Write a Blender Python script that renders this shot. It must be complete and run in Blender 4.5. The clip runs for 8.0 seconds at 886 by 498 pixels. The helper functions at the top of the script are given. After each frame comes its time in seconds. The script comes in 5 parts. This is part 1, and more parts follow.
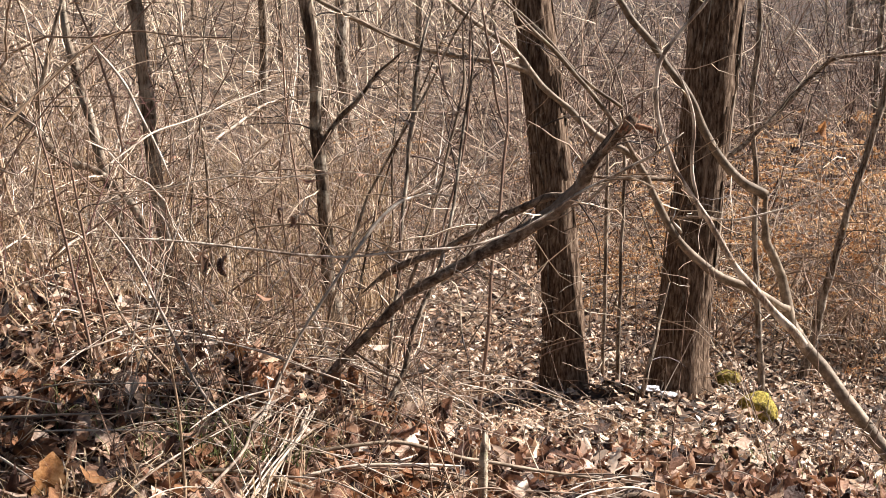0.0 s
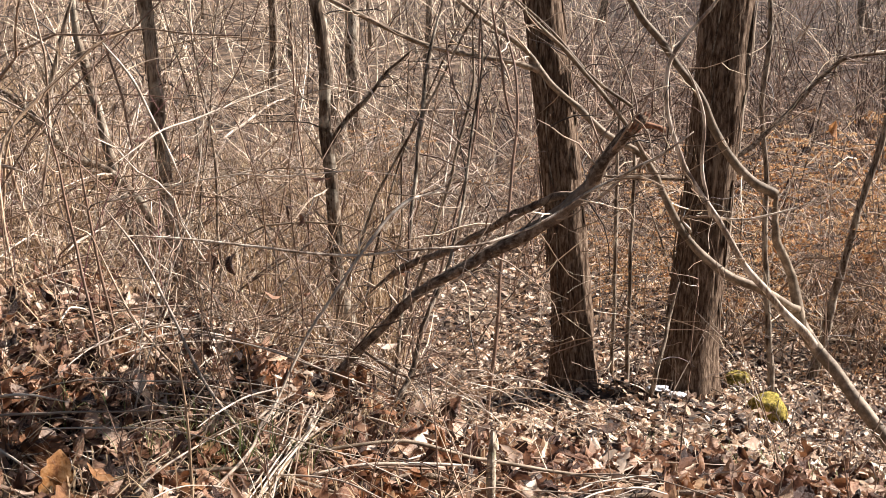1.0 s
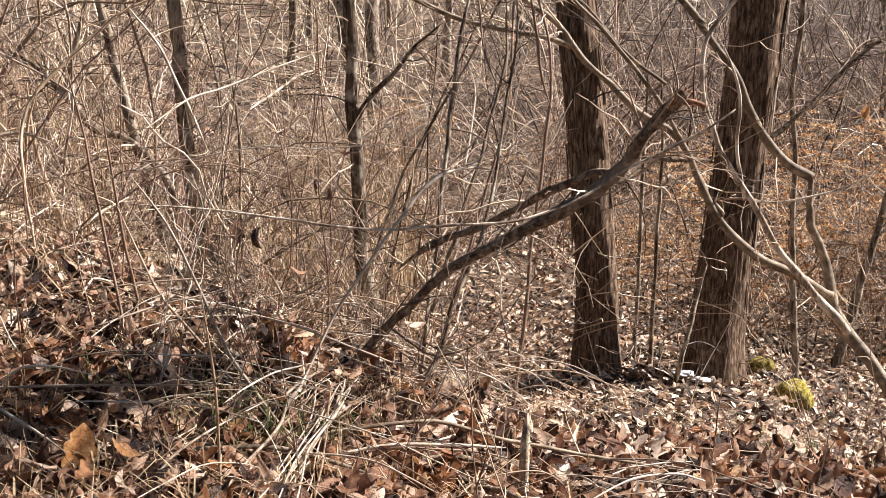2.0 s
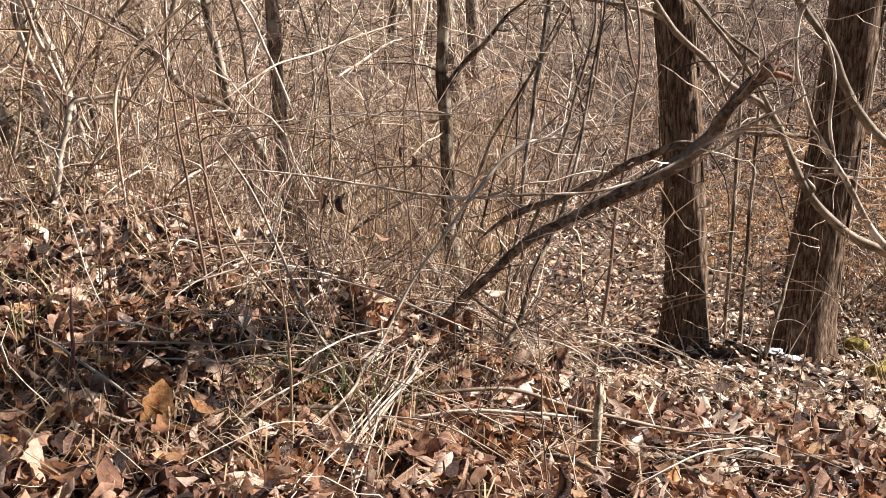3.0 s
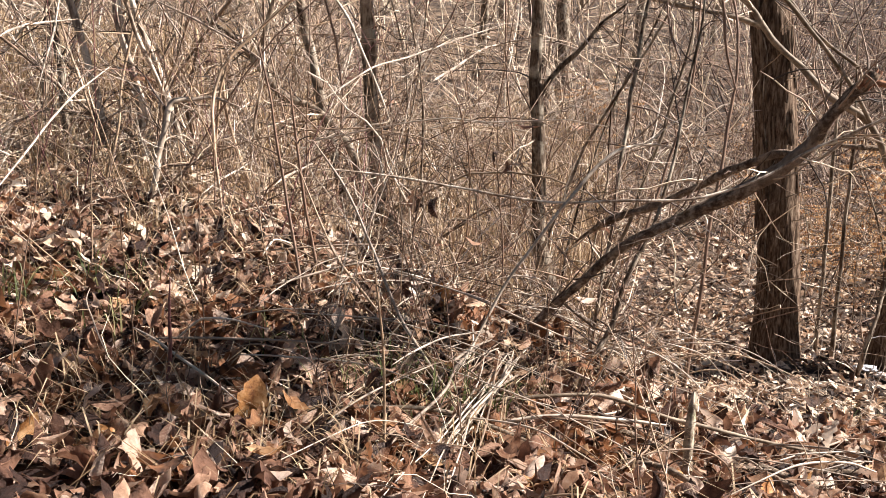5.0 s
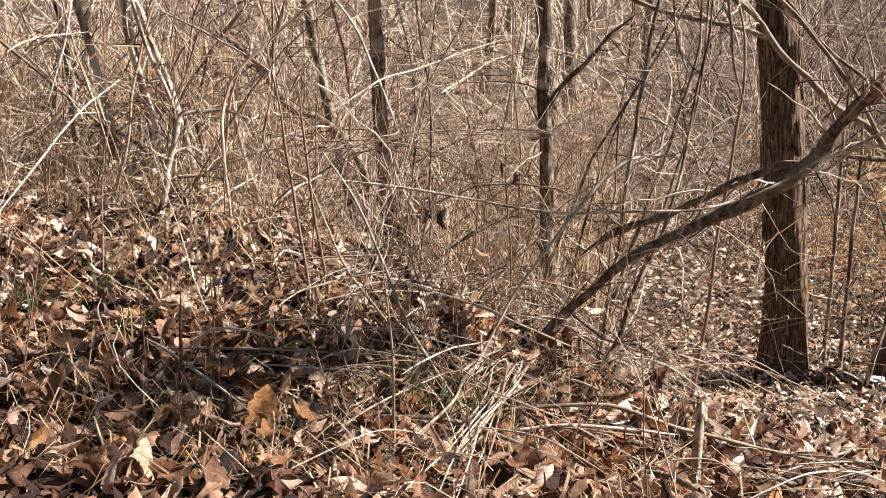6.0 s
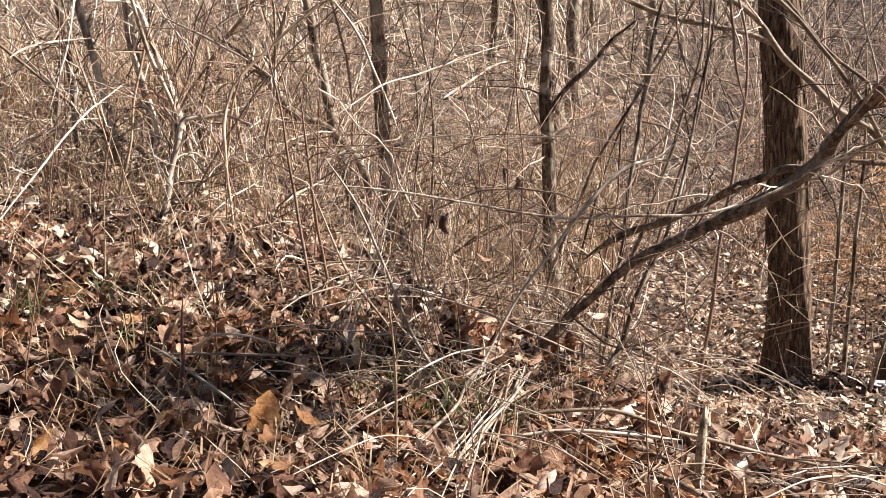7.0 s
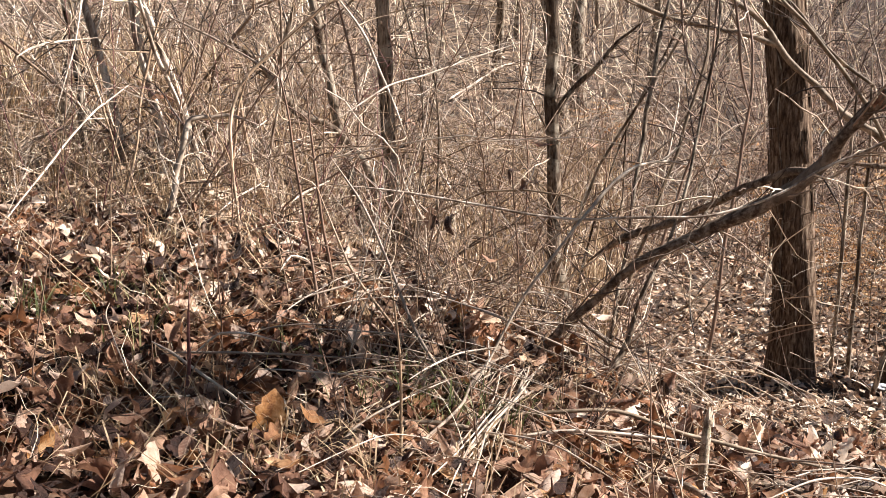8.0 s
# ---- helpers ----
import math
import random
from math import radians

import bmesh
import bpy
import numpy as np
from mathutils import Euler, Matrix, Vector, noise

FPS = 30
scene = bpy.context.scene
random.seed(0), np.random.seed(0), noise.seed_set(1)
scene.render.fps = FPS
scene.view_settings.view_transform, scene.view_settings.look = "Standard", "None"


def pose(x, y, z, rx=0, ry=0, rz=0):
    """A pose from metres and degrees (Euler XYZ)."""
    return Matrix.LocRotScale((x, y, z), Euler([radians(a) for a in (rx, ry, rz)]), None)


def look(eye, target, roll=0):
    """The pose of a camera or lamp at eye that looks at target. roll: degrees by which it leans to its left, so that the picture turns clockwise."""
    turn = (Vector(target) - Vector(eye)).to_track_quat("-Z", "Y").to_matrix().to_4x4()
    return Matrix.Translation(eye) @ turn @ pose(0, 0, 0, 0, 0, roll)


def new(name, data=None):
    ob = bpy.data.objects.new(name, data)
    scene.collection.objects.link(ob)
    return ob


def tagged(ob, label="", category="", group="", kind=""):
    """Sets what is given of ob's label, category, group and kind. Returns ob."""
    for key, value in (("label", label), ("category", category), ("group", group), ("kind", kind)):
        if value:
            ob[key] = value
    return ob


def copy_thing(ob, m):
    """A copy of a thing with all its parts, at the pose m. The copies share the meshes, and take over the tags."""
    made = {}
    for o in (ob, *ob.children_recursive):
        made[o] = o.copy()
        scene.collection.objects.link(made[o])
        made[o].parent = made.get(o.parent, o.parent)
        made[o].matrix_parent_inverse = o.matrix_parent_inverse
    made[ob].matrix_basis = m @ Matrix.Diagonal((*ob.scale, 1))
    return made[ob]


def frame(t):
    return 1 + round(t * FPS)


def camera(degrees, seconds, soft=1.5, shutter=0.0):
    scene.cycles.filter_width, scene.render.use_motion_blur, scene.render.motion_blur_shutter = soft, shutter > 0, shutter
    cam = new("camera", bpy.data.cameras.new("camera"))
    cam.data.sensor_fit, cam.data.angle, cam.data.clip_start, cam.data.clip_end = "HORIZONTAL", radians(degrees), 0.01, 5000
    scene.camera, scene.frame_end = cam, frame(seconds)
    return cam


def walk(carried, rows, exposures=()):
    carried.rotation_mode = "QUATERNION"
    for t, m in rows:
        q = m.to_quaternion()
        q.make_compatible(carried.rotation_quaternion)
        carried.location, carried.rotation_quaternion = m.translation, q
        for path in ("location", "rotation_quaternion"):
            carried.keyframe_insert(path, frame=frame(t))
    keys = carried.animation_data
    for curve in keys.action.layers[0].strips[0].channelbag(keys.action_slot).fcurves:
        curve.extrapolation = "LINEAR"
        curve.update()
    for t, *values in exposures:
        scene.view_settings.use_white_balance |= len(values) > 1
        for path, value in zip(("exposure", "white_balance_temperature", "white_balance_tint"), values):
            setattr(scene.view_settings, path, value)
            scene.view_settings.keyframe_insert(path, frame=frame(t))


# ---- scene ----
cam = camera(36.0, 8.0, soft=0.85)
ROWS = [
    (0.0, 0.000, 0.000, 1.500, 81.00, -0.00, 0.00),
    (0.5, -0.002, 0.004, 1.499, 81.00, -0.12, 0.25),
    (1.0, 0.002, 0.013, 1.496, 80.97, -0.12, 0.42),
    (1.2, 0.008, 0.020, 1.493, 80.97, -0.10, 0.42),
    (2.3, -0.082, 0.149, 1.448, 79.44, -1.69, 1.84),
    (2.5, -0.072, 0.132, 1.469, 78.97, -1.78, 2.80),
    (3.0, 0.002, 0.110, 1.447, 78.96, -1.53, 5.46),
    (3.5, -0.010, 0.100, 1.436, 79.25, -1.02, 7.01),
    (4.0, -0.031, 0.111, 1.428, 79.24, -1.52, 8.24),
    (4.5, -0.027, 0.113, 1.424, 79.18, -1.96, 8.85),
    (6.0, -0.028, 0.081, 1.420, 79.82, -1.96, 9.44),
    (6.5, -0.027, 0.082, 1.420, 79.96, -1.92, 9.51),
    (7.0, -0.026, 0.089, 1.418, 80.04, -1.80, 9.55),
    (7.5, -0.025, 0.081, 1.416, 80.11, -1.77, 9.61),
    (8.0, -0.028, 0.074, 1.415, 80.12, -2.06, 9.76),
]
walk(cam, [(t, pose(x, y, z, rx, ry, rz)) for t, x, y, z, rx, ry, rz in ROWS], exposures=[(0.0, 1.51), (8.0, 1.51)])

# ---- light: low late-winter sun from the right, a little behind the trees ----
SUN_TO = Vector((0.86, 0.29, 0.77)).normalized()
world = bpy.data.worlds.new("world")
scene.world = world
world.use_nodes = True
wn = world.node_tree.nodes
sky = wn.new("ShaderNodeTexSky")
sky.sky_type, sky.sun_disc = "NISHITA", False
sky.sun_elevation = math.asin(SUN_TO.z)
sky.sun_rotation = math.atan2(SUN_TO.x, SUN_TO.y)
world.node_tree.links.new(sky.outputs[0], wn["Background"].inputs[0])
wn["Background"].inputs[1].default_value = 0.0205
sun = new("sun", bpy.data.lights.new("sun", "SUN"))
sun.data.energy, sun.data.angle, sun.data.color = 5.0, radians(0.5), (1.0, 0.93, 0.89)
sun.matrix_world = look(SUN_TO * 50, (0, 0, 0))

# ---- materials ----


def ramp_colors(nt, fac, stops):
    r = nt.nodes.new("ShaderNodeValToRGB")
    while len(r.color_ramp.elements) < len(stops):
        r.color_ramp.elements.new(0.5)
    for e, (p, c) in zip(r.color_ramp.elements, stops):
        e.position, e.color = p, (*c, 1)
    nt.links.new(fac, r.inputs[0])
    return r.outputs[0]


def noise_node(nt, vec, scale, detail=4.0, rough=0.6):
    n = nt.nodes.new("ShaderNodeTexNoise")
    n.inputs["Scale"].default_value, n.inputs["Detail"].default_value, n.inputs["Roughness"].default_value = scale, detail, rough
    nt.links.new(vec, n.inputs["Vector"])
    return n.outputs[0]


def mix_rgb(nt, fac, a, b, mode="MIX"):
    m = nt.nodes.new("ShaderNodeMix")
    m.data_type, m.blend_type = "RGBA", mode
    for key, value in ((0, fac), (6, a), (7, b)):
        if isinstance(value, bpy.types.NodeSocket):
            nt.links.new(value, m.inputs[key])
        else:
            m.inputs[key].default_value = value if key == 0 else (*value, 1)
    return m.outputs[2]


def surface(name, stops, grain=(1, 1, 1), scale=20.0, island=0.0, rand=0.0, bump=0.3, bump_scale=60.0, rough=0.8, through_light=0.0, spots=None, spec=0.25):
    """Base colour from a ramp driven by grain noise plus a share of each piece's or object's own random number."""
    mat = bpy.data.materials.new(name)
    mat.use_nodes = True
    nt = mat.node_tree
    bsdf = nt.nodes["Principled BSDF"]
    co = nt.nodes.new("ShaderNodeTexCoord")
    mp = nt.nodes.new("ShaderNodeMapping")
    mp.inputs["Scale"].default_value = grain
    nt.links.new(co.outputs["Object"], mp.inputs[0])
    mr = nt.nodes.new("ShaderNodeMapRange")
    mr.inputs[1].default_value, mr.inputs[2].default_value = 0.30, 0.70
    nt.links.new(noise_node(nt, mp.outputs[0], scale, 6.0, 0.68), mr.inputs[0])
    fac = mr.outputs[0]
    for share, node, out in ((island, "ShaderNodeNewGeometry", "Random Per Island"), (rand, "ShaderNodeObjectInfo", "Random")):
        if share:
            g = nt.nodes.new(node)
            mx = nt.nodes.new("ShaderNodeMix")
            mx.inputs[0].default_value = share
            nt.links.new(fac, mx.inputs[2])
            nt.links.new(g.outputs[out], mx.inputs[3])
            fac = mx.outputs[0]
    col = ramp_colors(nt, fac, stops)
    if spots:
        sc, lo, hi, c = spots
        s = ramp_colors(nt, noise_node(nt, co.outputs["Object"], sc, 5.0, 0.65), [(lo, (0, 0, 0)), (hi, (1, 1, 1))])
        col = mix_rgb(nt, s, col, c)
    nt.links.new(col, bsdf.inputs["Base Color"])
    bsdf.inputs["Roughness"].default_value = rough
    bsdf.inputs["Specular IOR Level"].default_value = spec
    if bump:
        b = nt.nodes.new("ShaderNodeBump")
        b.inputs["Strength"].default_value, b.inputs["Distance"].default_value = bump, 0.01
        nt.links.new(noise_node(nt, mp.outputs[0], bump_scale, 6.0, 0.7), b.inputs["Height"])
        nt.links.new(b.outputs[0], bsdf.inputs["Normal"])
    if through_light:
        tr = nt.nodes.new("ShaderNodeBsdfTranslucent")
        nt.links.new(col, tr.inputs[0])
        ms = nt.nodes.new("ShaderNodeMixShader")
        ms.inputs[0].default_value = through_light
        nt.links.new(bsdf.outputs[0], ms.inputs[1])
        nt.links.new(tr.outputs[0], ms.inputs[2])
        nt.links.new(ms.outputs[0], nt.nodes["Material Output"].inputs[0])
    return mat


# Dead leaf colours twice: darker as in shade, then paler with sunlight put in.
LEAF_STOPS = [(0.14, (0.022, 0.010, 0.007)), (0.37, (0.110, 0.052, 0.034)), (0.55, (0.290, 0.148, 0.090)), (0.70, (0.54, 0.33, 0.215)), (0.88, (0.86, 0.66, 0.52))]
LIT_LEAF_STOPS = [(0.20, (0.030, 0.015, 0.010)), (0.36, (0.16, 0.088, 0.055)), (0.50, (0.42, 0.258, 0.155)), (0.62, (0.70, 0.50, 0.345)), (0.79, (0.93, 0.775, 0.62))]
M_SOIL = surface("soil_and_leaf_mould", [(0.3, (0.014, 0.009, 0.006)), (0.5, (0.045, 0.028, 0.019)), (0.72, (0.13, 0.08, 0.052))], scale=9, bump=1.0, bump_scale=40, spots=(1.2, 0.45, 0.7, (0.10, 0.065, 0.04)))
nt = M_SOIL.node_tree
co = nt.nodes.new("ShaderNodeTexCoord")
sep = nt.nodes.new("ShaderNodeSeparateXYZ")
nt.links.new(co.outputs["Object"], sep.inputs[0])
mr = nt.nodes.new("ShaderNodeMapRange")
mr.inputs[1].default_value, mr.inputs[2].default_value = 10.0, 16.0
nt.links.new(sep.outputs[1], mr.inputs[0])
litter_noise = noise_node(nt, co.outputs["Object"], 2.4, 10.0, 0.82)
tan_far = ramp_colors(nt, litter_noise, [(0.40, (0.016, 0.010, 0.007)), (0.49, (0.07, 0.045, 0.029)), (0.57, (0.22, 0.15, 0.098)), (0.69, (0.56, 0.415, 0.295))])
# Far right litter darkened: the wooded hillside's shade is put into the colour.
shaded_far = ramp_colors(nt, litter_noise, [(0.42, (0.014, 0.008, 0.005)), (0.52, (0.055, 0.032, 0.021)), (0.60, (0.15, 0.092, 0.060)), (0.72, (0.40, 0.27, 0.18))])
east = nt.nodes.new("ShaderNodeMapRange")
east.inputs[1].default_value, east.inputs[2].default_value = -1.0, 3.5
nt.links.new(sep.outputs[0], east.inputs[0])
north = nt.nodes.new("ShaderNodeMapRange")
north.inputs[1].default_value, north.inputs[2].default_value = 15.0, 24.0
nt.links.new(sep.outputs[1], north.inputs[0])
shade_mix = nt.nodes.new("ShaderNodeMath")
shade_mix.operation = "MULTIPLY"
nt.links.new(east.outputs[0], shade_mix.inputs[0])
nt.links.new(north.outputs[0], shade_mix.inputs[1])
far_col = mix_rgb(nt, shade_mix.outputs[0], tan_far, shaded_far)
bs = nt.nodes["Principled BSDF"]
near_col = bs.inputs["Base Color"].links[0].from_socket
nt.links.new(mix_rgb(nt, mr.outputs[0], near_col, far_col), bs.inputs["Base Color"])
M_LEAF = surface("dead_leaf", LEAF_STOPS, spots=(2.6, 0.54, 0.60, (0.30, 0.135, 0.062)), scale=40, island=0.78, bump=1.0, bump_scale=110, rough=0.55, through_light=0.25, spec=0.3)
M_LEAF_LIT = surface("sun_paled_leaf", LIT_LEAF_STOPS, scale=40, island=0.78, bump=0.8, bump_scale=90, rough=0.55, through_light=0.25, spec=0.25)
M_LEAF_ONE = surface("dead_leaf_single", LEAF_STOPS, scale=4, rand=0.72, bump=0.8, bump_scale=11, rough=0.5, through_light=0.25, spec=0.5)
M_TAWNY_BROWN = surface("tawny_brown_leaf", [(0.2, (0.17, 0.07, 0.03)), (0.5, (0.46, 0.235, 0.11)), (0.8, (0.78, 0.51, 0.29))], scale=5, rand=0.6, bump=0.7, bump_scale=12, rough=0.55, through_light=0.35)
M_TAWNY = surface("tawny_leaf", [(0.25, (0.26, 0.10, 0.035)), (0.5, (0.62, 0.295, 0.105)), (0.75, (0.84, 0.52, 0.26))], scale=22, rand=0.2, bump=0.6, bump_scale=70, rough=0.5, through_light=0.45)


def veins(mat, pale, depth):
    """A pale midrib and slanting side veins, in the leaf's own measure: 1 long, along x."""
    nt = mat.node_tree
    bsdf = nt.nodes["Principled BSDF"]

    def math_node(op, a, b=0.0):
        n = nt.nodes.new("ShaderNodeMath")
        n.operation = op
        for k, v in ((0, a), (1, b)):
            if isinstance(v, bpy.types.NodeSocket):
                nt.links.new(v, n.inputs[k])
            else:
                n.inputs[k].default_value = v
        return n.outputs[0]

    co = nt.nodes.new("ShaderNodeTexCoord")
    sep = nt.nodes.new("ShaderNodeSeparateXYZ")
    nt.links.new(co.outputs["Object"], sep.inputs[0])
    off = math_node("ABSOLUTE", sep.outputs[1])
    rib = math_node("LESS_THAN", off, 0.014)
    side = math_node("GREATER_THAN", math_node("SINE", math_node("MULTIPLY", math_node("SUBTRACT", sep.outputs[0], math_node("MULTIPLY", off, 0.8)), 62.0)), 0.9)
    line = math_node("MAXIMUM", rib, math_node("MULTIPLY", side, 0.6))
    col = bsdf.inputs["Base Color"].links[0].from_socket
    out = mix_rgb(nt, math_node("MULTIPLY", line, depth), col, pale)
    for link in list(col.links):
        if link.to_node.type != "MIX":
            nt.links.new(out, link.to_socket)


veins(M_LEAF_ONE, (0.62, 0.45, 0.31), 0.5)
M_ORANGE = surface("orange_leaf", [(0.15, (0.26, 0.115, 0.045)), (0.4, (0.50, 0.25, 0.10)), (0.6, (0.62, 0.38, 0.19)), (0.85, (0.76, 0.55, 0.33))], scale=14, island=0.85, bump=0.2, rough=0.55, through_light=0.35)
M_BARK = surface("ridged_bark", [(0.25, (0.050, 0.031, 0.020)), (0.5, (0.145, 0.096, 0.064)), (0.78, (0.30, 0.222, 0.160))], grain=(1, 1, 0.22), scale=60, rand=0.1, bump=0.9, bump_scale=110, rough=0.95, spots=(2.2, 0.56, 0.75, (0.115, 0.08, 0.056)), spec=0.1)
# Grey strip colour with the sunlight on the trunk's right edge put in.
M_STRIP_LIT = surface("bark_strip_sun_paled", [(0.2, (0.14, 0.100, 0.070)), (0.5, (0.28, 0.216, 0.158)), (0.8, (0.47, 0.39, 0.305))], grain=(1, 1, 0.2), scale=50, rand=0.4, bump=0.8, bump_scale=80, rough=0.95, spec=0.1)
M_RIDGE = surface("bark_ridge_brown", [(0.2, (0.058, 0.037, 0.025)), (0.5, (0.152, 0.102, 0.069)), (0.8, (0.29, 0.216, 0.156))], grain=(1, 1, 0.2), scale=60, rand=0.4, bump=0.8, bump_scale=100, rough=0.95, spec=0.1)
M_DEAD = surface("dark_dead_bark", [(0.22, (0.075, 0.050, 0.034)), (0.5, (0.190, 0.136, 0.096)), (0.78, (0.37, 0.29, 0.22))], grain=(0.5, 1, 0.5), scale=70, bump=1.0, bump_scale=130, rough=0.9, spec=0.1, spots=(4.0, 0.52, 0.75, (0.27, 0.21, 0.16)))
M_WOOD = surface("torn_orange_wood", [(0.3, (0.16, 0.07, 0.04)), (0.7, (0.36, 0.19, 0.11))], scale=40, bump=0.6)
M_SMOOTH = surface("smooth_tan_bark", [(0.25, (0.10, 0.070, 0.044)), (0.5, (0.205, 0.152, 0.101)), (0.75, (0.39, 0.305, 0.218))], scale=14, rand=0.25, bump=0.35, bump_scale=50, rough=0.65, spots=(9.0, 0.55, 0.72, (0.16, 0.12, 0.085)))
M_SAP = surface("grey_sapling_bark", [(0.26, (0.045, 0.031, 0.021)), (0.5, (0.150, 0.108, 0.075)), (0.74, (0.38, 0.31, 0.235))], grain=(1, 1, 0.2), scale=34, rand=0.2, bump=0.9, bump_scale=70, rough=0.9, spots=(7.0, 0.50, 0.66, (0.44, 0.385, 0.30)), spec=0.15)
M_STREAK = surface("pale_streaked_bark", [(0.32, (0.20, 0.145, 0.105)), (0.5, (0.44, 0.35, 0.265)), (0.68, (0.72, 0.62, 0.505))], grain=(1, 1, 0.25), scale=18, bump=0.6, bump_scale=50, rough=0.6)
TWIG_TAN = [(0.20, (0.042, 0.023, 0.013)), (0.44, (0.15, 0.092, 0.052)), (0.60, (0.42, 0.292, 0.182)), (0.77, (0.93, 0.785, 0.60))]
TWIG_RED = [(0.24, (0.040, 0.020, 0.013)), (0.46, (0.10, 0.054, 0.036)), (0.64, (0.28, 0.177, 0.116)), (0.85, (0.86, 0.69, 0.515))]
TWIG_GREY = [(0.24, (0.036, 0.024, 0.016)), (0.46, (0.115, 0.074, 0.049)), (0.64, (0.33, 0.230, 0.155)), (0.85, (0.90, 0.75, 0.57))]
M_TAN = surface("tan_twig", TWIG_TAN, scale=8, island=0.85, bump=0.2, rough=0.5, spec=0.5)
M_RED = surface("reddish_twig", TWIG_RED, scale=8, island=0.85, bump=0.2, rough=0.5, spec=0.5)
M_GREY = surface("grey_twig", TWIG_GREY, scale=8, island=0.85, bump=0.2, rough=0.55, spec=0.4)
M_DUSK = surface("dusky_twig", [(0.2, (0.045, 0.026, 0.019)), (0.45, (0.125, 0.076, 0.054)), (0.62, (0.28, 0.188, 0.136)), (0.8, (0.54, 0.40, 0.30))], scale=8, island=0.7, bump=0, rough=0.8)
M_PALE = surface("bleached_cane", [(0.2, (0.20, 0.15, 0.11)), (0.45, (0.40, 0.315, 0.24)), (0.65, (0.58, 0.485, 0.385)), (0.85, (0.76, 0.67, 0.565))], scale=10, island=0.2, rand=0.5, bump=0.3, rough=0.45, spec=0.5)
M_BONE = surface("bone_white_cane", [(0.2, (0.27, 0.205, 0.150)), (0.5, (0.47, 0.385, 0.295)), (0.8, (0.72, 0.63, 0.52))], scale=14, rand=0.25, bump=0.25, rough=0.5, spec=0.4)
M_REDSTEM = surface("red_stem", [(0.3, (0.12, 0.045, 0.042)), (0.7, (0.24, 0.11, 0.10))], scale=12, bump=0.2, rough=0.5)
M_LICHEN = surface("lichened_bark", [(0.3, (0.16, 0.115, 0.078)), (0.5, (0.36, 0.285, 0.195)), (0.7, (0.56, 0.47, 0.35))], scale=30, bump=0.8, spots=(14.0, 0.55, 0.65, (0.36, 0.35, 0.22)))
M_STRAW = surface("dry_grass", [(0.2, (0.17, 0.105, 0.055)), (0.5, (0.38, 0.26, 0.150)), (0.8, (0.62, 0.47, 0.30))], scale=10, island=0.8, bump=0, rough=0.6, through_light=0.25)
M_GRASS = surface("green_grass", [(0.2, (0.06, 0.08, 0.025)), (0.55, (0.15, 0.17, 0.06)), (0.8, (0.40, 0.35, 0.17))], scale=10, island=0.7, bump=0, rough=0.55, through_light=0.3)
M_MOSS = surface("moss_on_stone", [(0.3, (0.13, 0.105, 0.02)), (0.5, (0.29, 0.225, 0.04)), (0.7, (0.48, 0.375, 0.09))], scale=40, bump=1.0, bump_scale=160, rough=0.95, spots=(5.0, 0.6, 0.72, (0.19, 0.155, 0.115)))
M_SNOW = surface("old_snow", [(0.3, (0.46, 0.48, 0.52)), (0.7, (0.72, 0.73, 0.76))], scale=18, bump=0.5, rough=0.55, spots=(30.0, 0.52, 0.6, (0.30, 0.22, 0.16)))

# ---- geometry helpers ----


class Mesh:
    """Vertices and faces gathered from many pieces, then linked as one object."""

    def __init__(self):
        self.v, self.f, self.n = [], [], 0

    def add(self, verts, faces):
        self.v.append(np.asarray(verts, float))
        self.f.extend([tuple(i + self.n for i in f) for f in faces])
        self.n += len(verts)

    def data(self, name, mat, smooth=True):
        me = bpy.data.meshes.new(name)
        me.from_pydata(np.concatenate(self.v).tolist(), [], self.f)
        me.materials.append(mat)
        if smooth:
            me.shade_smooth()
        return me


def part(name, mesh, mat, parent=None, label="", smooth=True):
    ob = new(name, mesh.data(name, mat, smooth))
    ob.parent = parent
    return tagged(ob, label)


def thing(name, at, label, category, group="", kind=""):
    ob = new(name)
    ob.empty_display_size = 0.1
    ob.location = at
    return tagged(ob, label, category, group, kind)


def curve_points(ctrl, steps):
    """Catmull-Rom through rows of any width."""
    c = np.asarray(ctrl, float)
    c = np.vstack([2 * c[0] - c[1], c, 2 * c[-1] - c[-2]])
    out = []
    for i in range(1, len(c) - 2):
        for k in range(steps):
            u = k / steps
            a, b, d, e = c[i - 1], c[i], c[i + 1], c[i + 2]
            out.append(0.5 * (2 * b + (d - a) * u + (2 * a - 5 * b + 4 * d - e) * u * u + (3 * b - a - 3 * d + e) * u ** 3))
    out.append(c[-2])
    return np.array(out)


RING = {}


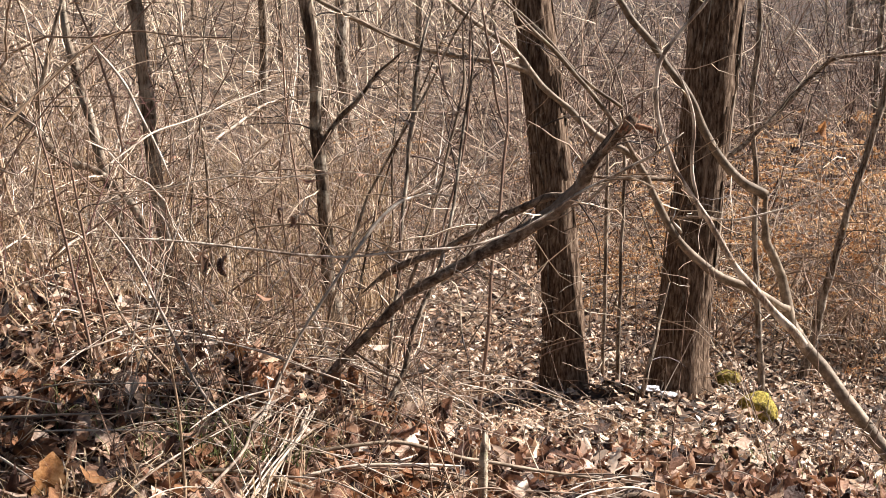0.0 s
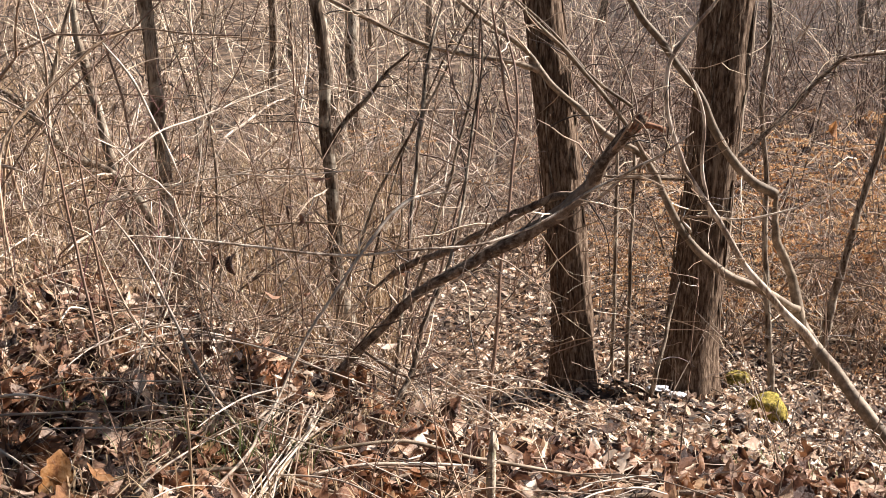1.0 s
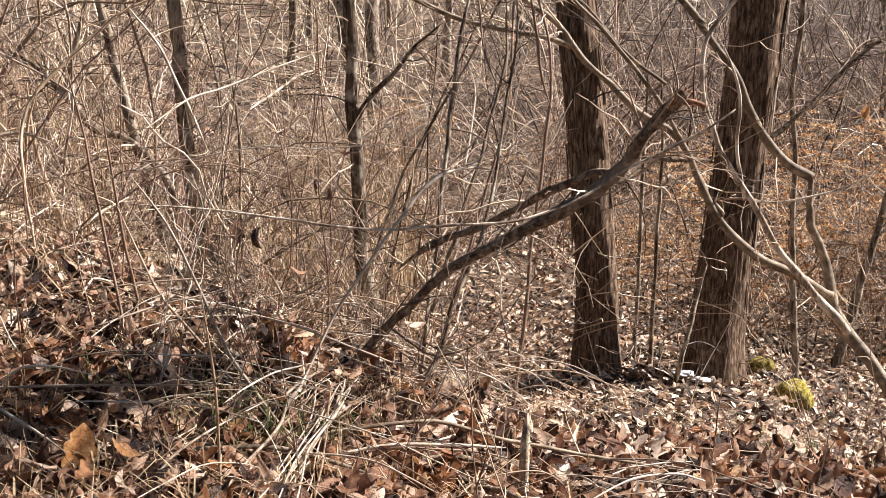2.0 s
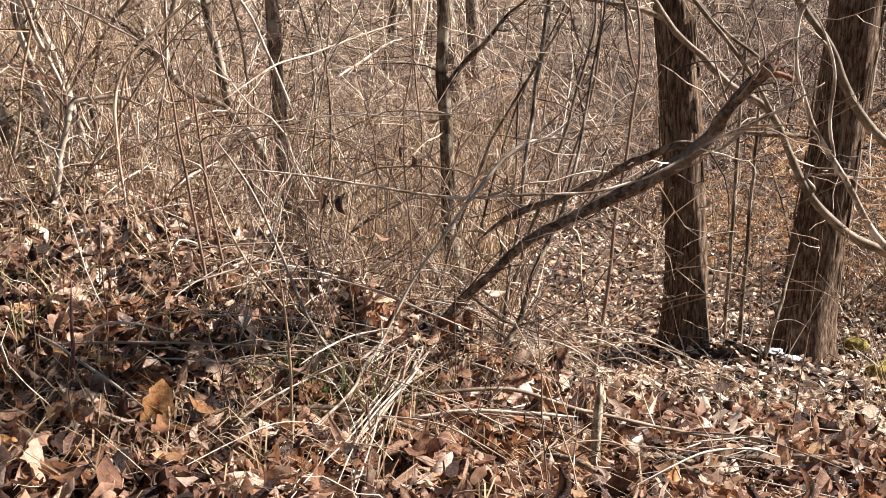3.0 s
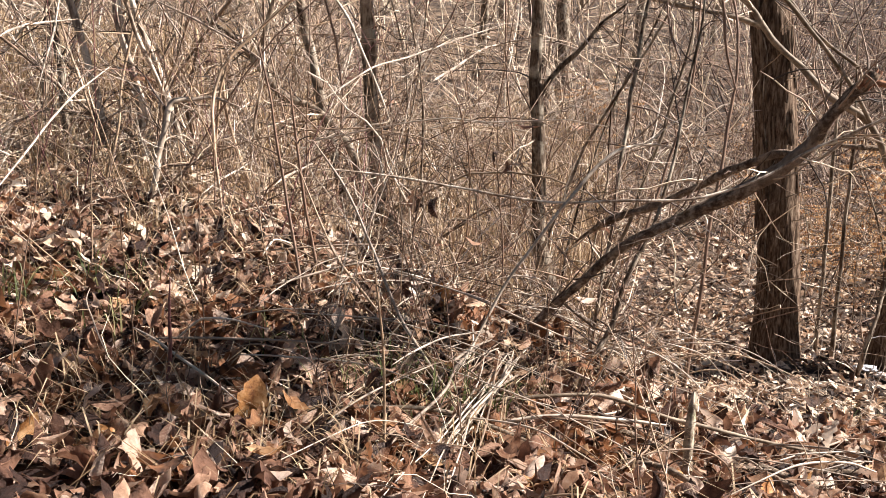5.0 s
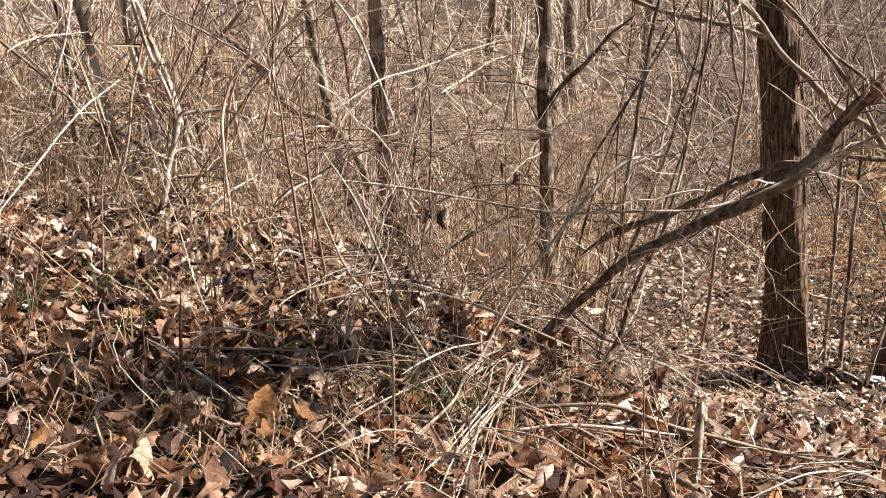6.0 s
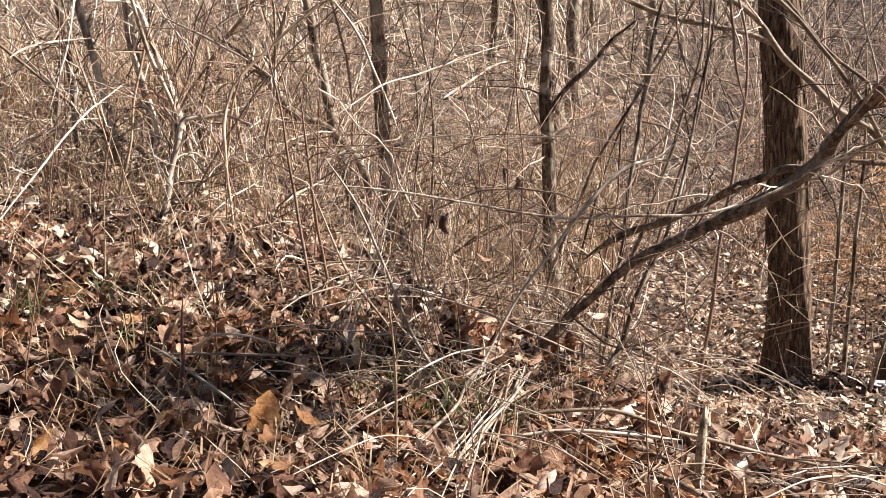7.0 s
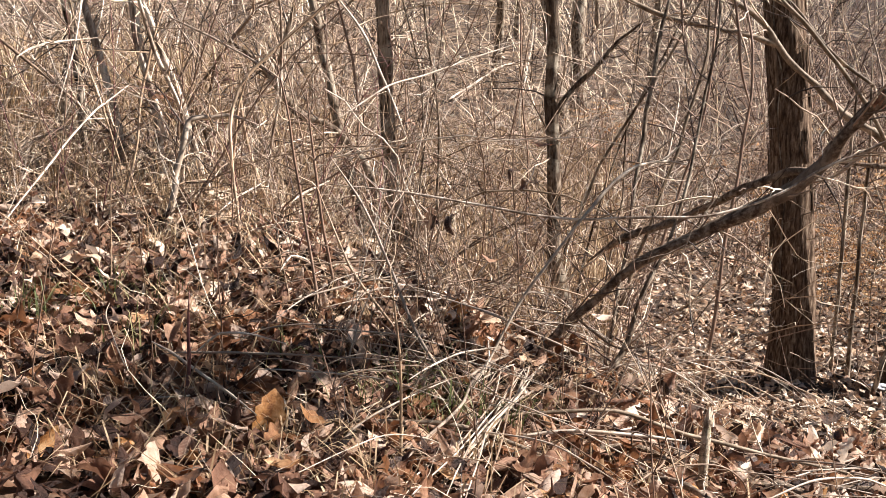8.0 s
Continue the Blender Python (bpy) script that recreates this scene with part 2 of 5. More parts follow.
def tube(mesh, pts, radii, sides=4, cap=False):
    """A tube along pts with a radius at each."""
    pts, n = np.asarray(pts, float), len(pts)
    tan = np.gradient(pts, axis=0)
    tan /= np.linalg.norm(tan, axis=1)[:, None] + 1e-9
    ref = np.array((0.31, 0.87, 0.38)) if abs(tan[0] @ (0.31, 0.87, 0.38)) < 0.9 else np.array((0.9, -0.2, 0.38))
    a = np.cross(tan, ref)
    a /= np.linalg.norm(a, axis=1)[:, None] + 1e-9
    b = np.cross(tan, a)
    ang = np.arange(sides) * 2 * math.pi / sides
    r = np.asarray(radii, float).reshape(-1, 1, 1) if np.ndim(radii) < 2 else np.asarray(radii, float)[:, :, None]
    v = pts[:, None, :] + r * (np.cos(ang)[None, :, None] * a[:, None, :] + np.sin(ang)[None, :, None] * b[:, None, :])
    key = (n, sides, cap)
    if key not in RING:
        f = [(i * sides + j, i * sides + (j + 1) % sides, (i + 1) * sides + (j + 1) % sides, (i + 1) * sides + j) for i in range(n - 1) for j in range(sides)]
        if cap:
            f += [tuple(range(sides))[::-1], tuple(range((n - 1) * sides, n * sides))]
        RING[key] = f
    mesh.add(v.reshape(-1, 3), RING[key])


def limb(mesh, ctrl, sides=8, steps=6, rough=0.10, wander=0.25, rng=None, cap=True):
    """A woody limb through rows of x, y, z, radius, with lumps and a little wander."""
    p = curve_points(ctrl, steps)
    rng = rng or random
    o = rng.random() * 100
    r = np.maximum(p[:, 3], 0.0012)
    pts = p[:, :3].copy()
    for i in range(1, len(pts) - 1):
        q = Vector(pts[i]) * (0.35 / max(r[i], 0.006)) * 0.3
        pts[i] += np.array(noise.noise_vector(q + Vector((o, 0, 0)))) * r[i] * wander + np.array(noise.noise_vector(Vector(pts[i]) * 5 + Vector((o, 5, 0)))) * min(r[i] * 1.3, 0.010)
    rr = np.empty((len(p), sides))
    for i in range(len(p)):
        for j in range(sides):
            aj = j * 2 * math.pi / sides
            rr[i, j] = r[i] * (1 + rough * noise.noise(Vector((math.cos(aj) * 1.3 + o, math.sin(aj) * 1.3, i * 0.45))) + rough * 1.2 * noise.noise(Vector((o, 3.1, i * 0.3))))
    tube(mesh, pts, rr, sides, cap)
    return pts, r


def twig(mesh, rng, start, way, length, radius, droop=0.5, bends=5, sides=3, kink=0.21):
    """One thin twig that wanders off from start. Returns its points."""
    pts = [np.array(start, float)]
    d = np.array(way, float)
    d /= np.linalg.norm(d) + 1e-9
    step = length / bends
    for i in range(bends):
        d = d + np.array((rng.gauss(0, kink), rng.gauss(0, kink), rng.gauss(0, kink) - droop * step))
        d /= np.linalg.norm(d) + 1e-9
        pts.append(pts[-1] + d * step)
    tube(mesh, pts, np.linspace(radius, radius * 0.3, bends + 1), sides)
    return pts


def spray(mesh, rng, pts, radii, count, length, spread=0.9, droop=0.5, levels=1, up=0.15, thick=0.45):
    """Side twigs off a limb, each with a few finer ones."""
    n = len(pts)
    for _ in range(count):
        i = rng.randrange(max(1, n // 6), n - 1)
        along = np.array(pts[i + 1]) - np.array(pts[i])
        along /= np.linalg.norm(along) + 1e-9
        side = np.array((rng.gauss(0, 1), rng.gauss(0, 1), rng.gauss(0, 1) + up))
        side /= np.linalg.norm(side) + 1e-9
        ln = length * rng.uniform(0.35, 1.2)
        r = min(radii[i] * thick, 0.0055) * rng.uniform(0.6, 1.1)
        r = max(r, min(0.0033, radii[i] * 0.75))
        tp = twig(mesh, rng, pts[i], along * 0.6 + side * spread, ln, r, droop)
        if levels > 1:
            for _ in range(rng.randrange(0, 3)):
                j = rng.randrange(1, len(tp) - 1)
                w2 = (tp[j + 1] - tp[j]) / (np.linalg.norm(tp[j + 1] - tp[j]) + 1e-9) + np.array((rng.gauss(0, .7), rng.gauss(0, .7), rng.gauss(0, .7)))
                twig(mesh, rng, tp[j], w2, ln * rng.uniform(0.3, 0.8), r * 0.75, droop, bends=4)


# ---- ground ----


def smooth(u):
    u = min(1.0, max(0.0, u))
    return u * u * (3 - 2 * u)


def height(x, y):
    """A bank on the left that falls off into a hollow with the trees; the land rises again far behind."""
    right = -0.05 - 0.17 * (min(max(y, 2.5), 8.6) - 4.3) - 0.12 * smooth((y - 8.6) / 5) - 0.15 * min(max(x - 0.8, 0), 3) - 0.10 * smooth((y - 5.2) / 2.2)
    left = 0.30 + 0.15 * smooth((y - 3.2) / 2.2) - 0.25 * smooth((y - 7.5) / 6)
    xc = -0.4 - 0.5 * max(0, min(y, 8) - 5) - 0.25 * max(0, min(y, 40) - 8)
    z = right + (left - right) * smooth(0.5 + (xc - x) / 2.2)
    z += 0.21 * math.exp(-((x - 1.45) ** 2 + (y - 8.25) ** 2) / 0.32) + 0.06 * math.exp(-((x - 0.75) ** 2 + (y - 8.2) ** 2) / 0.2)
    z += 0.05 * noise.noise(Vector((x * 0.9, y * 0.9, 3))) + 0.035 * noise.noise(Vector((x * 3.1, y * 3.1, 7))) + 0.018 * noise.noise(Vector((x * 8.0, y * 8.0, 1)))
    z += 0.10 * max(0, min(y, 60) - 16) * smooth((y - 16) / 14)
    return z + 0.12 * max(0, min(y, 140) - 60)


def settle(x, y, up=0.0):
    return (x, y, height(x, y) + up)


def ground_grid(mesh, xs, ys):
    v = [(x, y, height(x, y)) for y in ys for x in xs]
    nx = len(xs)
    mesh.add(v, [(j * nx + i, j * nx + i + 1, (j + 1) * nx + i + 1, (j + 1) * nx + i) for j in range(len(ys) - 1) for i in range(nx - 1)])


def spaced(core_lo, core_hi, step, far_lo, far_hi):
    a = list(np.arange(core_lo, core_hi + 1e-6, step))
    s, lo, hi = step, [a[0]], [a[-1]]
    while lo[-1] > far_lo or hi[-1] < far_hi:
        s *= 1.35
        lo.append(max(far_lo, lo[-1] - s)), hi.append(min(far_hi, hi[-1] + s))
    return sorted(set(lo[1:])) + a + sorted(set(hi[1:]))


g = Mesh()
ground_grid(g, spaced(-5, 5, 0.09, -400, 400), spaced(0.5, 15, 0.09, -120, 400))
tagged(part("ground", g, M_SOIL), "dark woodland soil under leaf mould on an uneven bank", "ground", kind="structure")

# ---- limbs of the trees, saplings and canes: rows of x, y, z, radius ----
SNAG = [(-0.495, 5.000, 0.148, 0.0193), (-0.390, 4.980, 0.274, 0.0178), (-0.282, 4.960, 0.387, 0.0147), (-0.175, 4.930, 0.500, 0.0176), (-0.087, 4.910, 0.574, 0.0190), (0.095, 4.890, 0.686, 0.0203), (0.298, 4.870, 0.797, 0.0232), (0.447, 4.850, 0.908, 0.0246), (0.533, 4.820, 1.033, 0.0215), (0.599, 4.800, 1.128, 0.0214), (0.664, 4.780, 1.213, 0.0185)]
SNAG_LIMB = [(0.458, 4.860, 0.917, 0.0155), (0.363, 4.940, 0.903, 0.0143), (0.233, 5.020, 0.834, 0.0175), (0.131, 5.110, 0.758, 0.0133), (-0.031, 5.190, 0.658, 0.0151), (-0.208, 5.270, 0.578, 0.0122), (-0.325, 5.350, 0.472, 0.0020)]
SNAG_SPUR = [(0.660, 4.780, 1.181, 0.0095), (0.704, 4.780, 1.181, 0.0111), (0.744, 4.780, 1.162, 0.0087)]
FORK_STEM = [(2.229, 6.250, -0.656, 0.0396), (2.129, 6.320, -0.488, 0.0365), (2.015, 6.400, -0.329, 0.0334), (1.900, 6.500, -0.172, 0.0327), (1.782, 6.550, -0.019, 0.0318), (1.720, 6.600, 0.113, 0.0295), (1.692, 6.650, 0.265, 0.0248), (1.643, 6.650, 0.393, 0.0223), (1.597, 6.650, 0.492, 0.0211), (1.585, 6.650, 0.604, 0.0161), (1.583, 6.650, 0.716, 0.0248)]
FORK_TOP = [(1.583, 6.650, 0.716, 0.0273), (1.479, 6.650, 0.772, 0.0236), (1.371, 6.650, 0.864, 0.0236), (1.289, 6.650, 1.007, 0.0223), (1.210, 6.650, 1.172, 0.0211), (1.096, 6.650, 1.329, 0.0198), (0.969, 6.650, 1.491, 0.0186), (0.824, 6.650, 1.690, 0.0161), (0.613, 6.700, 1.979, 0.0125)]
FORK_ARM = [(1.704, 6.600, 0.153, 0.0246), (1.522, 6.550, 0.256, 0.0220), (1.307, 6.500, 0.357, 0.0206), (1.133, 6.500, 0.515, 0.0194), (1.014, 6.500, 0.734, 0.0182), (0.907, 6.500, 0.916, 0.0170), (0.738, 6.500, 1.018, 0.0170), (0.580, 6.500, 1.158, 0.0158), (0.444, 6.500, 1.272, 0.0158), (0.341, 6.500, 1.413, 0.0145), (0.189, 6.500, 1.518, 0.0121), (0.029, 6.500, 1.649, 0.0109), (-0.116, 6.500, 1.810, 0.0085)]
FORK_ARM_SIDE = [(0.404, 6.500, 1.317, 0.0148), (0.268, 6.450, 1.361, 0.0134), (0.121, 6.400, 1.385, 0.0133), (-0.102, 6.400, 1.432, 0.0119), (-0.351, 6.400, 1.536, 0.0119), (-0.585, 6.400, 1.657, 0.0093), (-0.791, 6.400, 1.780, 0.0066)]
FORK_THIN = [(1.802, 6.550, -0.047, 0.0244), (1.615, 6.500, 0.162, 0.0202), (1.399, 6.450, 0.404, 0.0174), (1.224, 6.400, 0.673, 0.0146), (1.085, 6.400, 0.888, 0.0133), (1.002, 6.400, 1.118, 0.0106), (1.005, 6.400, 1.336, 0.0106), (1.090, 6.400, 1.492, 0.0093), (1.204, 6.400, 1.631, 0.0080), (1.265, 6.400, 1.754, 0.0066)]
FORK_DARK = [(0.922, 6.450, 0.902, 0.0107), (0.797, 6.400, 1.092, 0.0106), (0.590, 6.350, 1.337, 0.0105), (0.402, 6.300, 1.522, 0.0094), (0.246, 6.300, 1.675, 0.0084)]
FORK_DARK2 = [(0.835, 6.400, 1.158, 0.0085), (0.648, 6.400, 1.302, 0.0085), (0.461, 6.400, 1.497, 0.0074), (0.277, 6.400, 1.664, 0.0064)]
FORK_WHIP = [(1.220, 6.400, 0.638, 0.0093), (1.173, 6.400, 0.893, 0.0080), (1.174, 6.400, 1.118, 0.0080), (1.109, 6.400, 1.289, 0.0053), (1.067, 6.400, 1.367, 0.0040)]
FORK_SPRAY = [(1.146, 6.500, 0.550, 0.0081), (1.104, 6.500, 0.611, 0.0067), (1.230, 6.450, 0.631, 0.0067), (1.408, 6.400, 0.630, 0.0053), (1.646, 6.400, 0.692, 0.0040), (1.907, 6.400, 0.826, 0.0027)]
CANE_LEVEL = [(-1.115, 4.300, 0.857, 0.0027), (-0.883, 4.350, 0.837, 0.0041), (-0.635, 4.400, 0.805, 0.0048), (-0.363, 4.450, 0.771, 0.0048), (-0.159, 4.500, 0.776, 0.0049), (0.031, 4.550, 0.781, 0.0049), (0.185, 4.600, 0.812, 0.0050), (0.323, 4.650, 0.860, 0.0051), (0.492, 4.700, 0.966, 0.0051), (0.676, 4.700, 1.054, 0.0044), (0.819, 4.700, 1.152, 0.0037)]
CANE_ARCH = [(-0.634, 4.100, 0.184, 0.0047), (-0.565, 4.207, 0.323, 0.0048), (-0.483, 4.314, 0.500, 0.0050), (-0.341, 4.421, 0.715, 0.0051), (-0.253, 4.529, 0.829, 0.0057), (-0.175, 4.636, 0.911, 0.0065), (-0.112, 4.743, 0.932, 0.0048), (-0.040, 4.840, 0.930, 0.0046), (0.030, 4.900, 0.918, 0.0033)]
CANE_ARM = [(0.401, 4.900, 0.867, 0.0073), (0.523, 4.900, 0.908, 0.0065), (0.644, 4.900, 1.005, 0.0065), (0.745, 4.900, 1.060, 0.0057), (0.864, 4.900, 1.147, 0.0049)]
CANE_DARK = [(-0.197, 4.900, 0.143, 0.0122), (-0.145, 4.950, 0.249, 0.0108), (-0.104, 5.000, 0.410, 0.0093), (-0.019, 5.100, 0.608, 0.0071), (0.035, 5.200, 0.811, 0.0065), (0.068, 5.300, 1.041, 0.0058), (0.113, 5.400, 1.366, 0.0050), (0.103, 5.500, 1.674, 0.0043)]
CANE_TALL = [(-0.188, 5.300, 0.482, 0.0077), (-0.163, 5.400, 0.739, 0.0086), (-0.134, 5.500, 1.070, 0.0096), (-0.097, 5.600, 1.384, 0.0081), (-0.033, 5.700, 1.658, 0.0066)]
CANE_LEFT_ARC = [(-1.743, 5.333, 0.542, 0.0056), (-1.788, 5.408, 0.703, 0.0062), (-1.829, 5.483, 0.879, 0.0068), (-1.845, 5.558, 0.990, 0.0069), (-1.814, 5.633, 1.105, 0.0070), (-1.727, 5.708, 1.219, 0.0071), (-1.627, 5.783, 1.332, 0.0072), (-1.507, 5.858, 1.443, 0.0073), (-1.345, 5.933, 1.520, 0.0055)]
CANE_LEFT_ARC2 = [(-1.319, 5.200, 1.455, 0.0058), (-1.217, 5.200, 1.328, 0.0058), (-1.123, 5.200, 1.136, 0.0053), (-1.077, 5.200, 1.028, 0.0047), (-1.027, 5.200, 0.920, 0.0035)]
CANE_DIAG = [(-1.162, 4.598, 1.037, 0.0034), (-1.035, 4.773, 1.143, 0.0035), (-0.929, 4.948, 1.184, 0.0036), (-0.769, 5.123, 1.252, 0.0032), (-0.620, 5.298, 1.312, 0.0027)]
SAP_A = [(-1.473, 7.400, 0.078, 0.0540), (-1.505, 7.400, 0.268, 0.0486), (-1.546, 7.400, 0.519, 0.0405), (-1.577, 7.400, 0.890, 0.0392), (-1.608, 7.400, 1.256, 0.0377), (-1.645, 7.400, 1.586, 0.0377), (-1.677, 7.400, 1.853, 0.0364), (-1.720, 7.400, 2.406, 0.0323)]
SAP_B = [(-0.584, 7.200, 0.055, 0.0445), (-0.618, 7.200, 0.209, 0.0403), (-0.634, 7.200, 0.636, 0.0361), (-0.667, 7.200, 0.996, 0.0347), (-0.671, 7.200, 1.351, 0.0333), (-0.716, 7.200, 1.671, 0.0306), (-0.746, 7.200, 2.015, 0.0306)]
SAP_B_SIDE = [(-0.651, 7.200, 0.901, 0.0157), (-0.563, 7.200, 1.041, 0.0146), (-0.442, 7.200, 1.159, 0.0123), (-0.343, 7.200, 1.292, 0.0100), (-0.189, 7.200, 1.424, 0.0067)]
SAP_D = [(-1.784, 7.800, 0.168, 0.0378), (-1.818, 7.800, 0.301, 0.0320), (-1.914, 7.800, 0.630, 0.0305), (-1.998, 7.800, 0.970, 0.0276), (-2.082, 7.800, 1.275, 0.0262), (-2.127, 7.800, 1.496, 0.0233), (-2.167, 7.800, 1.872, 0.0189)]
SAP_C = [(-1.541, 7.000, 0.155, 0.0218), (-1.546, 7.000, 0.365, 0.0207), (-1.577, 7.000, 0.557, 0.0196), (-1.674, 7.000, 0.704, 0.0185), (-1.787, 7.000, 0.798, 0.0174), (-1.974, 7.000, 0.865, 0.0239), (-2.074, 7.000, 1.025, 0.0218), (-2.053, 7.000, 1.212, 0.0152), (-1.974, 7.000, 1.497, 0.0120), (-1.892, 7.000, 1.750, 0.0098)]
SAP_C2 = [(-1.973, 7.000, 0.871, 0.0218), (-2.097, 7.000, 1.016, 0.0196), (-2.235, 7.000, 1.154, 0.0152), (-2.375, 7.000, 1.240, 0.0131)]
SAP_E = [(-3.032, 7.200, 0.396, 0.0298), (-3.052, 7.200, 0.709, 0.0224), (-3.146, 7.200, 1.076, 0.0209), (-3.233, 7.200, 1.348, 0.0194), (-3.357, 7.200, 1.766, 0.0179)]
SAP_E2 = [(-3.394, 7.600, 0.328, 0.0236), (-3.457, 7.600, 0.823, 0.0205), (-3.493, 7.600, 1.148, 0.0189), (-3.551, 7.600, 1.404, 0.0189), (-3.647, 7.600, 1.783, 0.0157)]
SAP_F = [(-2.701, 7.000, 0.438, 0.0218), (-2.744, 7.000, 0.769, 0.0189), (-2.805, 7.000, 1.036, 0.0174), (-2.887, 7.000, 1.416, 0.0160), (-2.935, 7.000, 1.648, 0.0131)]
SAP_G = [(-2.403, 6.600, 0.730, 0.0191), (-2.476, 6.600, 0.952, 0.0150), (-2.578, 6.600, 1.200, 0.0137), (-2.665, 6.600, 1.418, 0.0123), (-2.737, 6.600, 1.663, 0.0109)]
SAP_PALE = [(-2.101, 5.475, 0.459, 0.0148), (-2.080, 5.511, 0.639, 0.0149), (-2.094, 5.546, 0.694, 0.0138), (-2.071, 5.582, 0.812, 0.0139), (-2.055, 5.618, 0.919, 0.0139), (-1.982, 5.654, 0.934, 0.0105), (-1.894, 5.689, 0.945, 0.0082), (-1.779, 5.725, 0.904, 0.0047)]
SAP_H = [(-4.184, 9.000, 0.903, 0.0336), (-4.138, 9.000, 1.174, 0.0317), (-4.156, 9.000, 1.554, 0.0298)]
SAP_R1 = [(2.298, 9.800, -0.383, 0.0228), (2.263, 9.800, 0.035, 0.0198), (2.257, 9.800, 0.529, 0.0183), (2.207, 9.800, 1.016, 0.0183), (2.251, 9.800, 1.495, 0.0198), (2.214, 9.800, 1.967, 0.0183)]
SAP_R2 = [(3.012, 10.500, -0.427, 0.0326), (3.104, 10.500, -0.025, 0.0277), (3.197, 10.500, 0.329, 0.0245), (3.309, 10.500, 0.722, 0.0245), (3.389, 10.500, 1.111, 0.0228), (3.451, 10.500, 1.749, 0.0196)]
BR_R3 = [(1.744, 9.000, 0.609, 0.0179), (1.948, 9.100, 0.720, 0.0170), (2.154, 9.200, 0.875, 0.0160), (2.362, 9.300, 1.071, 0.0150), (2.592, 9.400, 1.274, 0.0152), (2.724, 9.400, 1.335, 0.0140), (3.055, 9.500, 1.372, 0.0118), (3.368, 9.600, 1.418, 0.0095)]
BAR_CROSS = [(0.934, 8.600, 0.605, 0.0150), (1.167, 8.600, 0.594, 0.0162), (1.398, 8.700, 0.580, 0.0164), (1.570, 8.750, 0.568, 0.0152)]
POLE1 = [(1.156, 8.800, -0.840, 0.0191), (1.161, 8.800, -0.342, 0.0137), (1.166, 8.800, 0.147, 0.0123), (1.171, 8.800, 0.629, 0.0109), (1.136, 8.800, 1.282, 0.0082)]
POLE2 = [(1.156, 9.600, -0.676, 0.0149), (1.162, 9.600, -0.139, 0.0149), (1.160, 9.600, 0.429, 0.0134), (1.170, 9.600, 1.144, 0.0104)]
LOOP = [(0.271, 5.400, 1.055, 0.0045), (0.214, 5.400, 1.233, 0.0054), (0.179, 5.400, 1.454, 0.0054), (0.145, 5.400, 1.650, 0.0054)]
BRANCH_T2 = [(1.183, 8.000, -0.733, 0.0166), (1.245, 8.000, -0.452, 0.0149), (1.322, 8.100, -0.196, 0.0117), (1.368, 8.100, 0.013, 0.0084)]
BOLD_A = [(-2.784, 5.500, 1.159, 0.0041), (-2.790, 5.667, 1.197, 0.0059), (-2.766, 5.833, 1.218, 0.0061), (-2.638, 6.000, 1.241, 0.0035)]
BOLD_B = [(-2.587, 5.450, 0.931, 0.0032), (-2.585, 5.575, 1.102, 0.0037), (-2.606, 5.700, 1.229, 0.0038), (-2.632, 5.825, 1.409, 0.0035), (-2.668, 5.950, 1.534, 0.0036)]
BOLD_C = [(-2.307, 6.200, 0.556, 0.0116), (-2.269, 6.100, 0.856, 0.0101), (-2.259, 6.000, 0.982, 0.0099), (-2.310, 5.900, 1.173, 0.0098), (-2.354, 5.800, 1.401, 0.0084), (-2.362, 5.700, 1.582, 0.0071)]
BOLD_D = [(-2.311, 6.000, 1.354, 0.0054), (-2.134, 5.900, 1.298, 0.0053), (-1.932, 5.800, 1.226, 0.0052), (-1.724, 5.700, 1.134, 0.0038), (-1.607, 5.600, 1.068, 0.0025)]
BOLD_E = [(-1.806, 5.267, 0.591, 0.0031), (-1.769, 5.467, 0.642, 0.0041), (-1.693, 5.667, 0.702, 0.0034)]
BOLD_F = [(-1.530, 5.350, 0.631, 0.0040), (-1.514, 5.500, 0.659, 0.0058), (-1.448, 5.650, 0.693, 0.0050)]
BOLD_G = [(-1.898, 5.800, 0.525, 0.0072), (-1.924, 5.800, 0.674, 0.0072), (-1.920, 5.800, 0.823, 0.0066), (-1.900, 5.800, 0.972, 0.0060), (-1.850, 5.800, 1.144, 0.0048)]
BOLD_H = [(-1.773, 5.900, 0.455, 0.0098), (-1.826, 5.900, 0.604, 0.0098), (-1.880, 5.900, 0.766, 0.0086), (-1.917, 5.900, 0.940, 0.0073), (-1.934, 5.900, 1.138, 0.0061)]
BOLD_I = [(-2.397, 4.610, 0.600, 0.0041), (-2.365, 4.860, 0.756, 0.0044), (-2.329, 5.110, 0.914, 0.0045), (-2.327, 5.360, 0.998, 0.0040), (-2.320, 5.610, 1.063, 0.0033)]
BOLD_J = [(-0.980, 5.800, 1.043, 0.0066), (-0.938, 5.900, 1.080, 0.0061), (-0.853, 6.000, 1.142, 0.0050), (-0.791, 6.100, 1.180, 0.0063), (-0.713, 6.200, 1.213, 0.0032)]
BOLD_K = [(-2.536, 6.600, 0.724, 0.0164), (-2.604, 6.600, 0.933, 0.0150), (-2.682, 6.600, 1.168, 0.0137), (-2.719, 6.600, 1.361, 0.0123), (-2.746, 6.600, 1.580, 0.0109)]
BOLD_L = [(-2.434, 5.850, 0.592, 0.0073), (-2.418, 5.925, 0.789, 0.0061), (-2.425, 6.000, 1.014, 0.0062), (-2.394, 6.075, 1.267, 0.0051), (-2.347, 6.150, 1.473, 0.0045)]
